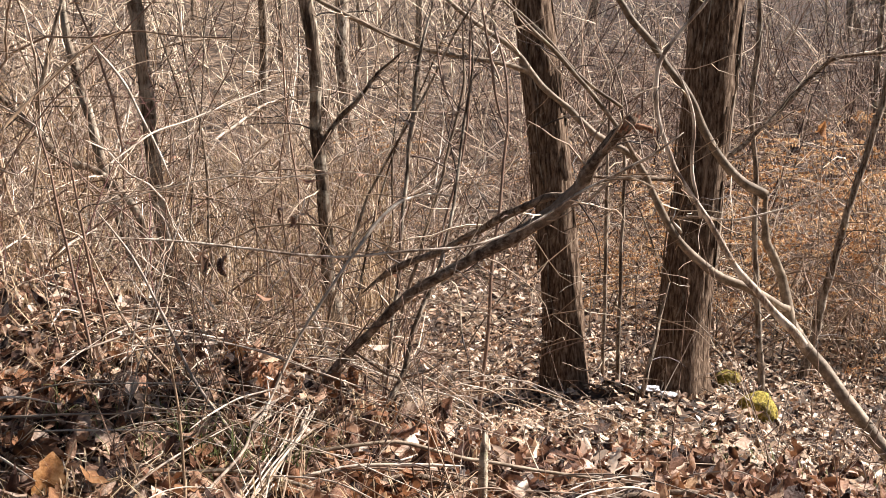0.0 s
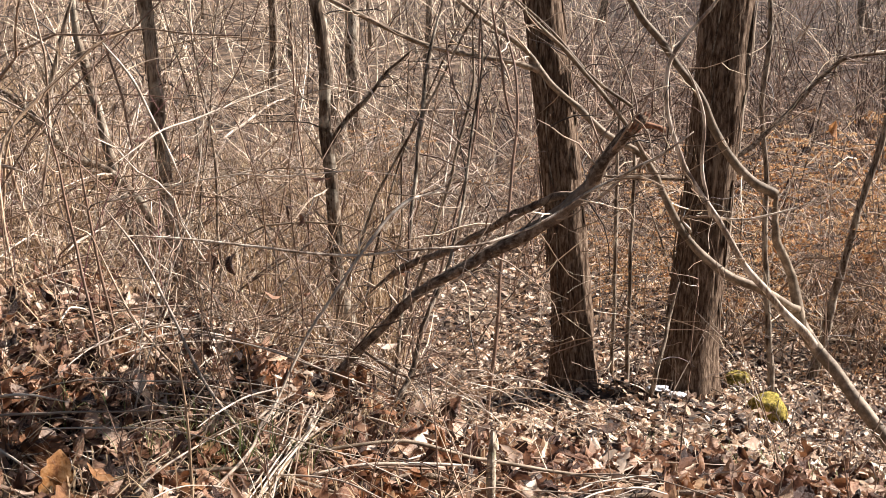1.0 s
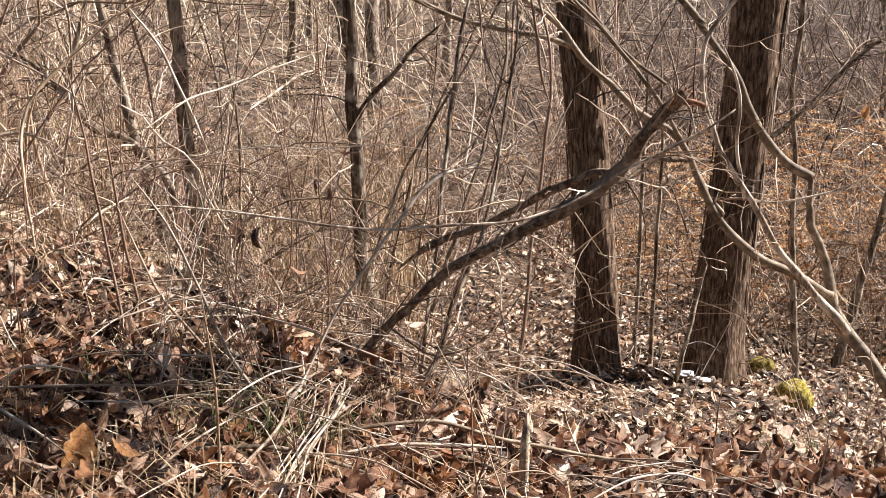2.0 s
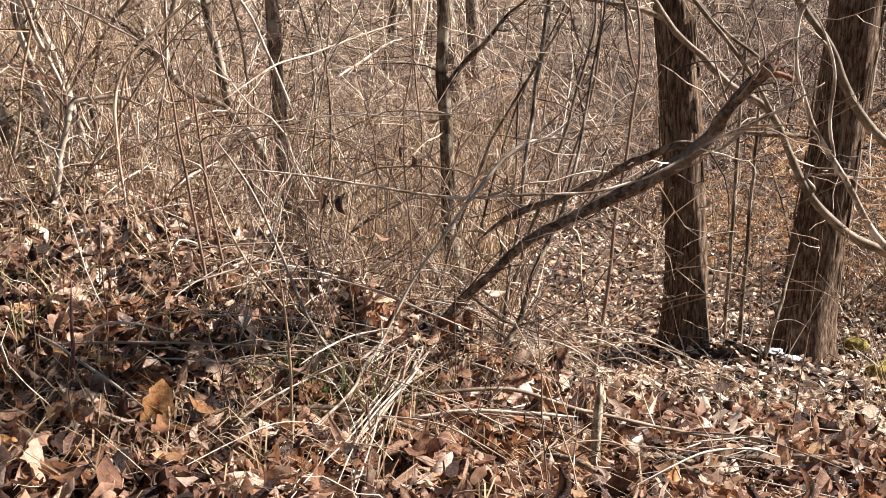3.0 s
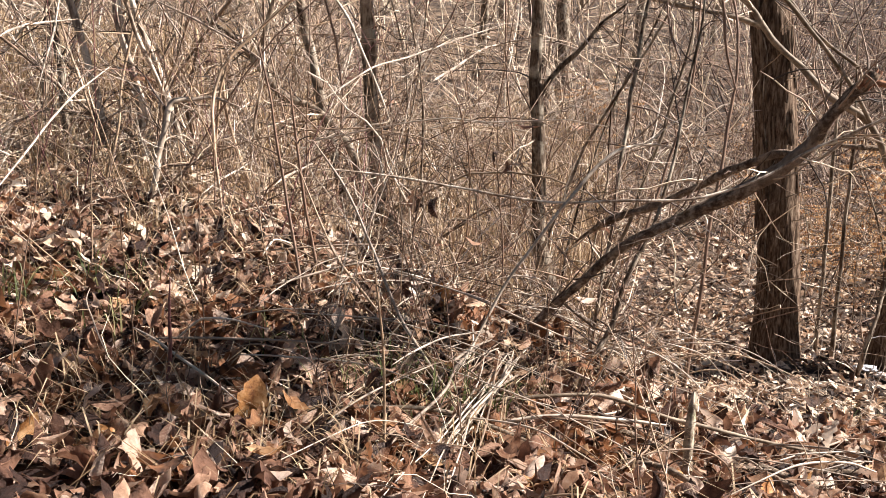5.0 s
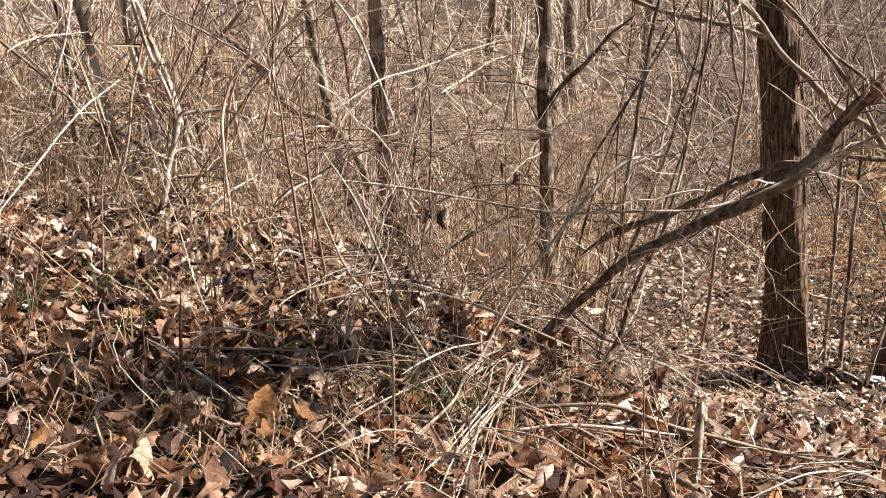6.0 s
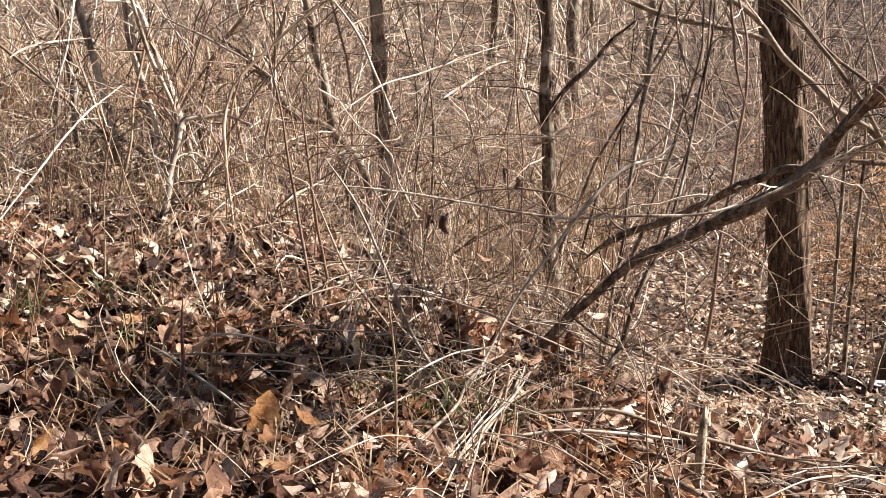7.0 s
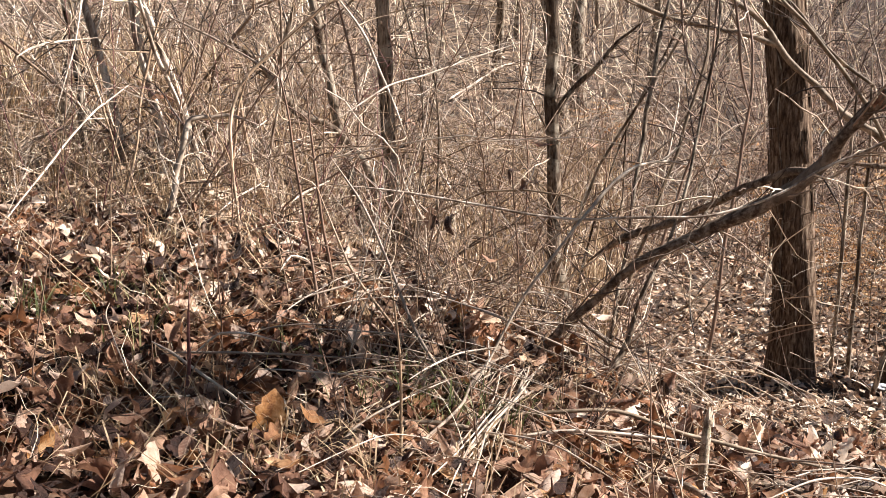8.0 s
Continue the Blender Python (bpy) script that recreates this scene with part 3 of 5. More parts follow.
CANE_HANG = [(-0.117, 5.650, 0.522, 0.0079), (-0.061, 5.680, 0.719, 0.0076), (-0.013, 5.710, 0.870, 0.0073), (0.015, 5.740, 0.972, 0.0070), (0.043, 5.770, 1.075, 0.0066), (0.067, 5.800, 1.167, 0.0063), (0.087, 5.830, 1.282, 0.0060), (0.088, 5.860, 1.384, 0.0057), (0.084, 5.890, 1.556, 0.0054)]
CANE_RUST = [(-0.039, 5.750, 0.534, 0.0066), (-0.010, 5.780, 0.639, 0.0063), (0.028, 5.810, 0.767, 0.0061), (0.070, 5.840, 0.908, 0.0058), (0.094, 5.870, 1.048, 0.0055), (0.111, 5.900, 1.188, 0.0053), (0.114, 5.930, 1.327, 0.0050), (0.115, 5.960, 1.489, 0.0047), (0.120, 5.990, 1.606, 0.0045)]
CANE_BOW = [(0.214, 5.700, 0.534, 0.0075), (0.232, 5.730, 0.706, 0.0072), (0.248, 5.760, 0.831, 0.0069), (0.262, 5.790, 0.968, 0.0066), (0.278, 5.820, 1.110, 0.0063), (0.277, 5.850, 1.242, 0.0060), (0.262, 5.880, 1.356, 0.0057), (0.231, 5.910, 1.492, 0.0054), (0.207, 5.940, 1.584, 0.0051)]
CANE_NEAR = [(0.053, 5.600, 1.171, 0.0050), (0.022, 5.630, 1.240, 0.0046), (-0.010, 5.660, 1.338, 0.0042), (-0.028, 5.690, 1.482, 0.0039), (-0.032, 5.720, 1.571, 0.0035)]
CANE_SWEEP = [(0.251, 5.600, 1.245, 0.0044), (0.231, 5.630, 1.314, 0.0041), (0.205, 5.660, 1.379, 0.0038), (0.149, 5.690, 1.487, 0.0034), (0.112, 5.720, 1.553, 0.0031)]
STUB = [(0.113, 3.900, 0.028, 0.0158), (0.120, 3.920, 0.124, 0.0152), (0.126, 3.940, 0.211, 0.0147), (0.131, 3.960, 0.285, 0.0129)]
STICK_PALE = [(-1.475, 3.720, 0.445, 0.0031), (-1.365, 3.620, 0.437, 0.0038), (-1.198, 3.470, 0.413, 0.0040), (-1.027, 3.300, 0.386, 0.0041)]
STEM_RED = [(-1.291, 3.500, 0.303, 0.0062), (-1.286, 3.500, 0.438, 0.0055), (-1.288, 3.500, 0.548, 0.0042), (-1.282, 3.500, 0.650, 0.0028)]
CANE_F1 = [(-1.103, 4.300, 0.944, 0.0037), (-0.985, 4.250, 0.802, 0.0043), (-0.877, 4.200, 0.621, 0.0049), (-0.783, 4.100, 0.473, 0.0048), (-0.633, 3.950, 0.319, 0.0046), (-0.514, 3.800, 0.254, 0.0044)]
CANE_F2 = [(-1.130, 4.400, 0.320, 0.0051), (-1.194, 4.450, 0.549, 0.0052), (-1.261, 4.500, 0.827, 0.0046), (-1.299, 4.500, 1.036, 0.0039), (-1.362, 4.500, 1.296, 0.0033)]
CANE_F3 = [(-1.157, 4.700, 0.353, 0.0055), (-1.217, 4.700, 0.597, 0.0055), (-1.265, 4.700, 0.877, 0.0048), (-1.297, 4.700, 1.132, 0.0041)]
CANE_F4 = [(-1.207, 3.500, 0.237, 0.0058), (-1.063, 3.550, 0.261, 0.0065), (-0.884, 3.600, 0.286, 0.0066), (-0.704, 3.650, 0.294, 0.0067), (-0.585, 3.700, 0.279, 0.0067), (-0.430, 3.750, 0.232, 0.0062), (-0.267, 3.750, 0.164, 0.0056), (-0.166, 3.700, 0.108, 0.0049)]
CANE_F5 = [(-0.647, 4.000, 0.152, 0.0058), (-0.500, 4.050, 0.200, 0.0063), (-0.333, 4.100, 0.225, 0.0063), (-0.164, 4.150, 0.225, 0.0064), (-0.007, 4.200, 0.180, 0.0066), (0.152, 4.250, 0.132, 0.0066), (0.401, 4.300, 0.071, 0.0056), (0.686, 4.350, 0.016, 0.0047)]
CANE_F6 = [(-0.548, 3.800, 0.172, 0.0053), (-0.392, 3.850, 0.218, 0.0054), (-0.217, 3.900, 0.230, 0.0055), (-0.039, 3.950, 0.213, 0.0055), (0.068, 4.000, 0.195, 0.0050)]
CANE_F7 = [(-0.889, 3.300, 0.196, 0.0038), (-0.834, 3.400, 0.289, 0.0039), (-0.768, 3.500, 0.350, 0.0036), (-0.605, 3.800, 0.385, 0.0033)]
CANE_F8 = [(-0.668, 3.400, 0.151, 0.0042), (-0.671, 3.400, 0.350, 0.0042), (-0.679, 3.400, 0.529, 0.0035), (-0.695, 3.400, 0.647, 0.0028), (-0.713, 3.400, 0.777, 0.0021)]
CANE_F9 = [(-1.227, 4.600, 0.807, 0.0033), (-1.077, 4.500, 0.557, 0.0046), (-0.914, 4.400, 0.395, 0.0051), (-0.756, 4.300, 0.222, 0.0050), (-0.590, 4.100, 0.090, 0.0048), (-0.449, 4.000, -0.026, 0.0046)]
FALLEN1 = [(2.071, 10.260, -1.085, 0.0298), (2.259, 10.280, -1.118, 0.0277), (2.466, 10.220, -1.147, 0.0275), (2.634, 10.020, -1.171, 0.0187)]
FALLEN2 = [(0.182, 9.300, -0.882, 0.0154), (0.350, 9.560, -0.885, 0.0178), (0.506, 9.840, -0.892, 0.0163), (0.677, 10.220, -0.906, 0.0127)]
FALLEN3 = [(1.093, 10.040, -0.935, 0.0250), (1.271, 9.920, -0.958, 0.0247), (1.456, 9.740, -0.985, 0.0182)]
FALLEN4 = [(-0.371, 9.260, -0.881, 0.0134), (-0.054, 8.960, -0.874, 0.0149), (0.245, 8.680, -0.868, 0.0144), (0.503, 8.360, -0.783, 0.0104)]


def rooted(ctrl, extra=0.12):
    """Carries a limb's first rows on down into the soil."""
    c = [np.array(r, float) for r in ctrl]
    d = c[0][:3] - c[1][:3]
    d /= np.linalg.norm(d)
    if d[2] > -0.35:
        d[2] = -0.35
    p = c[0].copy()
    while p[2] > height(p[0], p[1]) - extra:
        p = p.copy()
        p[:3] += d * 0.12
        p[3] *= 1.04
        c.insert(0, p)
    while len(c) > 3 and c[1][2] < height(c[1][0], c[1][1]) - extra:
        c.pop(0)
    return c


def clean(ctrl):
    """Drops rows that lie closer together than 3 cm."""
    out = [ctrl[0]]
    for r in ctrl[1:]:
        if np.linalg.norm(np.array(r[:3]) - np.array(out[-1][:3])) > 0.03:
            out.append(r)
    return out


def sapling(name, ctrl, mat, twig_mat, label, category, seed, side=(), twigs=30, tlen=0.5, sides=8, levels=2, rooted_in=True, rough=0.12, trunk="trunk", group="", blunt=False, pale=()):
    """A stem out of the ground with side limbs and fine twigs."""
    rng = random.Random(seed)
    base = clean(rooted(ctrl)) if rooted_in else [np.array(r, float) for r in ctrl]
    if not blunt and not rooted_in:
        base[0] = np.array((*base[0][:3], base[0][3] * 0.45))
    if not blunt:
        base[-1] = np.array((*base[-1][:3], base[-1][3] * 0.4))
        side = [[*s[:-1], (*s[-1][:3], s[-1][3] * 0.4)] for s in side]
    at = Vector(base[0][:3])
    t = thing(name, at, label, category, group)
    shift = np.array((*at, 0))
    for k, rows_ in enumerate((base, *side)):
        m, tw = Mesh(), Mesh()
        pts, r = limb(m, [np.array(b) - shift for b in rows_], max(5, sides - 2 * (k > 0)), rough=rough, rng=rng)
        # limbs listed in pale get lighter bark, their sunlight put into the colour
        wood = part("limb" if k else trunk, m, M_STREAK if k in pale else mat, t, "limb paled as if sunlit" if k in pale else "")
        spray(tw, rng, pts, r, max(6, twigs // 2) if k else twigs, tlen, levels=levels)
        if tw.n:
            tagged(part("twig_spray", tw, twig_mat, wood), kind="stuff")
    return t


# ---- the two big trees ----


def big_tree(name, ctrl, label, seed, flare, strips, lobes, twigs, strip_mat):
    rng = random.Random(seed)
    base = ctrl[0]
    at = Vector((base[0], base[1], height(base[0], base[1])))
    t = thing(name, at, label, "tree", "big trees in the hollow")
    p = curve_points(ctrl, 18)
    cols, m, rows_ = 96, Mesh(), []
    o = seed * 13.7

    def shape(a, z, r):
        u, v = math.cos(a), math.sin(a)
        ridge = noise.ridged_multi_fractal(Vector((u * 3.8 + o, v * 3.8, z * 2.0)), 0.9, 2.1, 4, 1.0, 2.0)
        fine = noise.noise(Vector((u * 17 + o, v * 17, z * 5.0)))
        fl = flare * math.exp(-z / 0.20) * (1 + lobes * math.cos(3 * a + o) + 0.25 * math.cos(5 * a)) + 0.10 * math.exp(-z / 0.5)
        return r * (0.88 + (0.050 * ridge + 0.045 * fine) * (0.45 + 0.55 * smooth((z - 0.1) / 0.7)) + 0.06 * (1 - smooth((z - 0.1) / 0.7)) + 0.05 * noise.noise(Vector((u + o, v, z * 0.7))) + fl)

    for x, y, z, r in p:
        zr = max(0, z - at.z)
        rows_.append([(x - at.x + math.cos(2 * math.pi * j / cols) * (k := shape(2 * math.pi * j / cols, zr, r)), y - at.y + math.sin(2 * math.pi * j / cols) * k, z - at.z) for j in range(cols)])
    m.add([v for row in rows_ for v in row], [(i * cols + j, i * cols + (j + 1) % cols, (i + 1) * cols + (j + 1) % cols, (i + 1) * cols + j) for i in range(len(p) - 1) for j in range(cols)])
    trunk = part("trunk", m, M_BARK, t)
    # loose strips of bark, long and narrow, standing off at their lower ends
    for k in range(strips):
        i = rng.randrange(38, len(p) - 10)
        x, y, z, r = p[i]
        a = rng.uniform(math.pi * 1.84, math.pi * 2.2) if k % 3 == 0 and strip_mat is M_STRIP_LIT else rng.uniform(math.pi * 0.9, math.pi * 2.25)
        ln, w = rng.uniform(0.10, 0.36), rng.uniform(0.014, 0.036)
        lift = rng.uniform(0.001, 0.012)
        vs, n = [], 7
        for k in range(n):
            u = k / (n - 1)
            zz = z + ln * (u - 0.5)
            c = np.array([np.interp(zz, p[:, 2], p[:, q]) for q in range(2)])
            rr = np.interp(zz, p[:, 2], p[:, 3]) * 1.0
            off = rr + 0.003 + lift * (1 - u) ** 2 + 0.25 * lift * u ** 4
            ww = w * (0.35 + 0.65 * math.sin(math.pi * min(0.95, 0.08 + u * 0.9))) * (1 + 0.2 * rng.uniform(-1, 1))
            aa = a + 0.03 * rng.uniform(-1, 1)
            for s, q in ((-1, 0), (0, 0.004), (1, 0)):
                th = aa + s * ww / rr / 2
                vs.append((c[0] - at.x + math.cos(th) * (off + q), c[1] - at.y + math.sin(th) * (off + q), zz - at.z))
        inner = [(v[0] * 1.0 - math.cos(a) * 0.004, v[1] - math.sin(a) * 0.004, v[2]) for v in vs]
        fs = [(k * 3 + s, k * 3 + s + 1, k * 3 + s + 4, k * 3 + s + 3) for k in range(n - 1) for s in (0, 1)]
        N = len(vs)
        fs += [tuple(N + q for q in f[::-1]) for f in fs]
        fs += [(k * 3 + e, k * 3 + 3 + e, N + k * 3 + 3 + e, N + k * 3 + e) for k in range(n - 1) for e in (0, 2)]
        sm = Mesh()
        sm.add(vs + inner, fs)
        # upper strips at the right edge take the paler sun-side colour
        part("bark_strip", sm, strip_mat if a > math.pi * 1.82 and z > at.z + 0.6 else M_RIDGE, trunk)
    # a thin climbing stem and short dead twigs on the trunk
    for q in range(1):
        a = rng.uniform(math.pi * 1.1, math.pi * 1.9)
        vine = []
        for x, y, z, r in p[::6]:
            a += rng.uniform(-0.25, 0.25)
            vine.append((x - at.x + math.cos(a) * (r * 1.0 + 0.006), y - at.y + math.sin(a) * (r + 0.006), z - at.z, 0.004))
        vm = Mesh()
        limb(vm, vine, 5, 4, rng=rng)
        part("climbing_stem", vm, M_SAP, trunk)
    tw = Mesh()
    for _ in range(twigs):
        i = rng.randrange(12, len(p) - 4)
        x, y, z, r = p[i]
        a = rng.uniform(math.pi * 0.8, math.pi * 2.2)
        d = (math.cos(a), math.sin(a), rng.uniform(-0.3, 0.8))
        tp = twig(tw, rng, (x - at.x + math.cos(a) * r * 0.9, y - at.y + math.sin(a) * r * 0.9, z - at.z), d, rng.uniform(0.12, 0.5), 0.0036, 0.3)
        twig(tw, rng, tp[2], (d[0] + rng.gauss(0, .7), d[1], d[2] + rng.gauss(0, .7)), 0.15, 0.002, 0.2, 3)
    tagged(part("twig_spray", tw, M_TAN, t), kind="stuff")
    return t, p, at


TREE_1 = [(0.765, 8.36, -1.1, 0.140), (0.762, 8.36, -0.66, 0.136), (0.748, 8.36, -0.2, 0.132), (0.71, 8.36, 0.25, 0.130), (0.65, 8.36, 0.8, 0.128), (0.585, 8.36, 1.3, 0.125), (0.50, 8.38, 2.0, 0.122), (0.40, 8.40, 3.2, 0.115), (0.30, 8.45, 5.0, 0.10), (0.25, 8.5, 7.5, 0.06)]
TREE_2 = [(1.470, 8.350, -1.139, 0.170), (1.480, 8.350, -0.620, 0.164), (1.508, 8.350, -0.244, 0.160), (1.541, 8.350, 0.181, 0.158), (1.579, 8.359, 0.652, 0.158), (1.616, 8.369, 1.123, 0.164), (1.654, 8.388, 1.594, 0.170), (1.706, 8.407, 2.160, 0.160), (1.809, 8.482, 3.479, 0.141), (1.932, 8.576, 5.270, 0.104), (2.026, 8.670, 7.626, 0.057)]
big_tree("tree", TREE_1, "tall tree with dark ridged brown bark", 3, 0.14, 60, 0.25, 24, M_RIDGE)
big_tree("tree", TREE_2, "thick tree with shaggy peeling bark, strips paled on the sun side", 5, 0.20, 90, 0.4, 32, M_STRIP_LIT)

# ---- the leaning dead trunk ----
snag = sapling("dead_leaning_trunk", SNAG, M_DEAD, M_GREY, "dark dead trunk leaning over with a broken top", "dead tree", 21, [SNAG_LIMB], 20, 0.35, 12, rough=0.3, blunt=True)
sm = Mesh()
o = np.array((*snag.location, 0))
limb(sm, [np.array(r) - o for r in SNAG_SPUR], 7, 4, 0.4)
part("torn_spur", sm, M_WOOD, snag, "torn reddish broken wood")
rng = random.Random(5)
tip = np.array(SNAG[-1][:3]) - o[:3]
for k in range(5):
    q = tip + np.array((rng.uniform(-.022, .022), rng.uniform(-.022, .022), rng.uniform(-.02, .0)))
    sm = Mesh()
    tube(sm, [q - (0.03, 0, 0.04), q, q + (0.006, 0, 0.006 + 0.01 * rng.random())], (0.009, 0.008, 0.003), 4)
    part("splinter", sm, M_WOOD, snag, "torn wood splinter at the break")

# ---- the smooth-barked forked sapling ----
# Unseen limbs overhead, added and aimed so their shade falls on the bank.
SHADE_LIMB_C = [(0.9, 6.4, 2.25, 0.019), (1.4, 6.1, 2.7, 0.017), (2.0, 5.8, 3.0, 0.014), (2.5, 5.5, 3.3, 0.010), (2.9, 5.1, 3.4, 0.005)]
SHADE_LIMB_A = [(0.9, 6.4, 2.25, 0.034), (1.6, 5.9, 2.6, 0.040), (2.05, 5.4, 2.72, 0.038), (1.8, 5.12, 2.74, 0.036), (1.5, 4.84, 2.74, 0.032), (1.25, 4.54, 2.70, 0.026), (1.12, 4.42, 2.66, 0.012)]
SHADE_LIMB_B = [(1.8, 5.12, 2.74, 0.032), (1.68, 4.7, 2.80, 0.032), (1.5, 4.42, 2.78, 0.030), (1.32, 4.2, 2.74, 0.026)]
fork = sapling("forked_sapling", FORK_STEM, M_SMOOTH, M_TAN, "smooth tan-barked small tree with long bent arms", "sapling", 31, [FORK_TOP, FORK_ARM, FORK_ARM_SIDE, FORK_THIN, FORK_DARK, FORK_DARK2, FORK_WHIP, FORK_SPRAY], 14, 0.36, 10, rough=0.10, pale=(4, 7, 8))
rng = random.Random(33)
# the added shading limbs, the first two thick with side branches
for rows_ in (SHADE_LIMB_A, SHADE_LIMB_B, SHADE_LIMB_C):
    m, tw = Mesh(), Mesh()
    pts, r = limb(m, [np.array(q) - np.array((*fork.location, 0)) for q in rows_], 8, rng=rng)
    wood = part("limb", m, M_SMOOTH, fork)
    if rows_ is not SHADE_LIMB_C:
        for _ in range(21):
            i = rng.randrange(len(pts) // 3, len(pts) - 2)
            side = twig(tw, rng, pts[i], (rng.gauss(0, 1), rng.gauss(0, 1), rng.gauss(0.1, 0.35)), rng.uniform(0.35, 0.65), rng.uniform(0.010, 0.018), 0.1, 6, 4, 0.12)
            spray(tw, rng, side, np.full(len(side), 0.009), 9, 0.3, levels=2, droop=0.1)
    spray(tw, rng, pts, r * 1.8, 25, 0.5, levels=2, up=0.4, droop=0.1)
    tagged(part("twig_spray", tw, M_TAN, wood), kind="stuff")

# ---- saplings ----
for ctrl, side, label, seed in ((SAP_A, (), "dark upright sapling with rough grey-brown bark", 41), (SAP_B, (SAP_B_SIDE,), "dark upright sapling with one side limb", 42), (SAP_D, (), "slender leaning grey sapling", 43), (SAP_C, (SAP_C2,), "crooked grey sapling with an elbow bend", 44), (SAP_H, (), "thin grey sapling behind pale stems", 48), (SAP_E2, (), "dark sapling beside pale leaning stems", 146), (SAP_R1, (), "dark thin sapling among brush", 49), (SAP_R2, (), "dark leaning sapling among brush", 50)):
    sapling("sapling", ctrl, M_SAP, M_GREY, label, "sapling", seed, side, 40, 0.6, 8, group="saplings in the thicket")
for ctrl, seed in ((SAP_E, 45), (SAP_F, 46), (SAP_G, 47)):
    sapling("sapling", ctrl, M_STREAK, M_TAN, "pale streaked sapling leaning in the brush", "sapling", seed, (), 26, 0.5, 8, group="saplings in the thicket")
sapling("sapling", SAP_PALE, M_BONE, M_TAN, "pale barked shrub stem sharply bent at an elbow", "sapling", 51, (), 12, 0.3, 7)
for ctrl, seed in ((POLE1, 52), (POLE2, 53), (CANE_TALL, 54), (CANE_DARK, 55), (BRANCH_T2, 57)):
    sapling("pole_sapling", ctrl, M_SAP, M_RED, "thin brown upright stem", "sapling", seed, (), 22, 0.4, 6, group="thin stems")
sapling("dead_branch", BR_R3, M_DEAD, M_GREY, "long dark dead branch caught against the tree", "branch", 58, (), 24, 0.5, 7, rooted_in=False)
sapling("dead_branch", BAR_CROSS, M_DEAD, M_GREY, "short dark branch wedged between the trees", "branch", 59, (), 4, 0.2, 7, rooted_in=False)

# ---- single canes ----
for ctrl, mat, root, seed in ((CANE_ARCH, M_BONE, True, 61), (CANE_LEVEL, M_STREAK, False, 62), (CANE_ARM, M_PALE, False, 63), (CANE_LEFT_ARC, M_TAN, True, 64), (CANE_LEFT_ARC2, M_BONE, False, 65), (CANE_DIAG, M_BONE, False, 66), (LOOP, M_RED, False, 67)):
    sapling("cane", ctrl, mat, M_TAN, "long pale arching cane", "cane", seed, (), 5, 0.24, 6, rooted_in=root, trunk="stem", group="loose canes")

for ctrl, mat, root, seed, label in ((CANE_HANG, M_SMOOTH, True, 181, "long wavy pinkish-tan cane rising through the thicket"), (CANE_RUST, M_RED, True, 182, "long wavy reddish cane rising through the thicket"), (CANE_BOW, M_RED, True, 183, "long dark reddish cane bowed through the thicket"), (CANE_NEAR, M_RED, False, 184, "short reddish cane crossing the thicket"), (CANE_SWEEP, M_TAN, False, 185, "short tan cane crossing the thicket")):
    sapling("cane", ctrl, mat, M_RED, label, "cane", seed, (), 7, 0.3, 7, rooted_in=root, trunk="stem", group="loose canes")

for ctrl, mat, root, seed, label in ((BOLD_A, M_BONE, False, 161, "pale cane bowed over the bank"), (BOLD_B, M_BONE, False, 162, "thin pale cane leaning in the thicket"), (BOLD_C, M_STREAK, True, 163, "long pale streaked stem leaning in the thicket"), (BOLD_D, M_BONE, False, 164, "pale branch slanting through the thicket"), (BOLD_E, M_BONE, False, 165, "short pale stick caught in the brush"), (BOLD_F, M_BONE, False, 166, "thick pale broken stick caught in the brush"), (BOLD_G, M_TAN, True, 167, "orange-tan cane rising from the bank"), (BOLD_H, M_TAN, True, 168, "orange-tan cane rising from the bank"), (BOLD_I, M_BONE, False, 169, "long pale cane slanting across the bank"), (BOLD_J, M_STREAK, False, 170, "thick pale broken stick caught in the brush"), (BOLD_K, M_STREAK, True, 171, "pale streaked stem leaning in the thicket"), (BOLD_L, M_TAN, True, 172, "tan cane rising from the bank")):
    sapling("cane", ctrl, mat, M_TAN, label, "cane", seed, (), 6, 0.26, 7, rooted_in=root, trunk="stem", group="loose canes")

# ---- leaf shapes ----


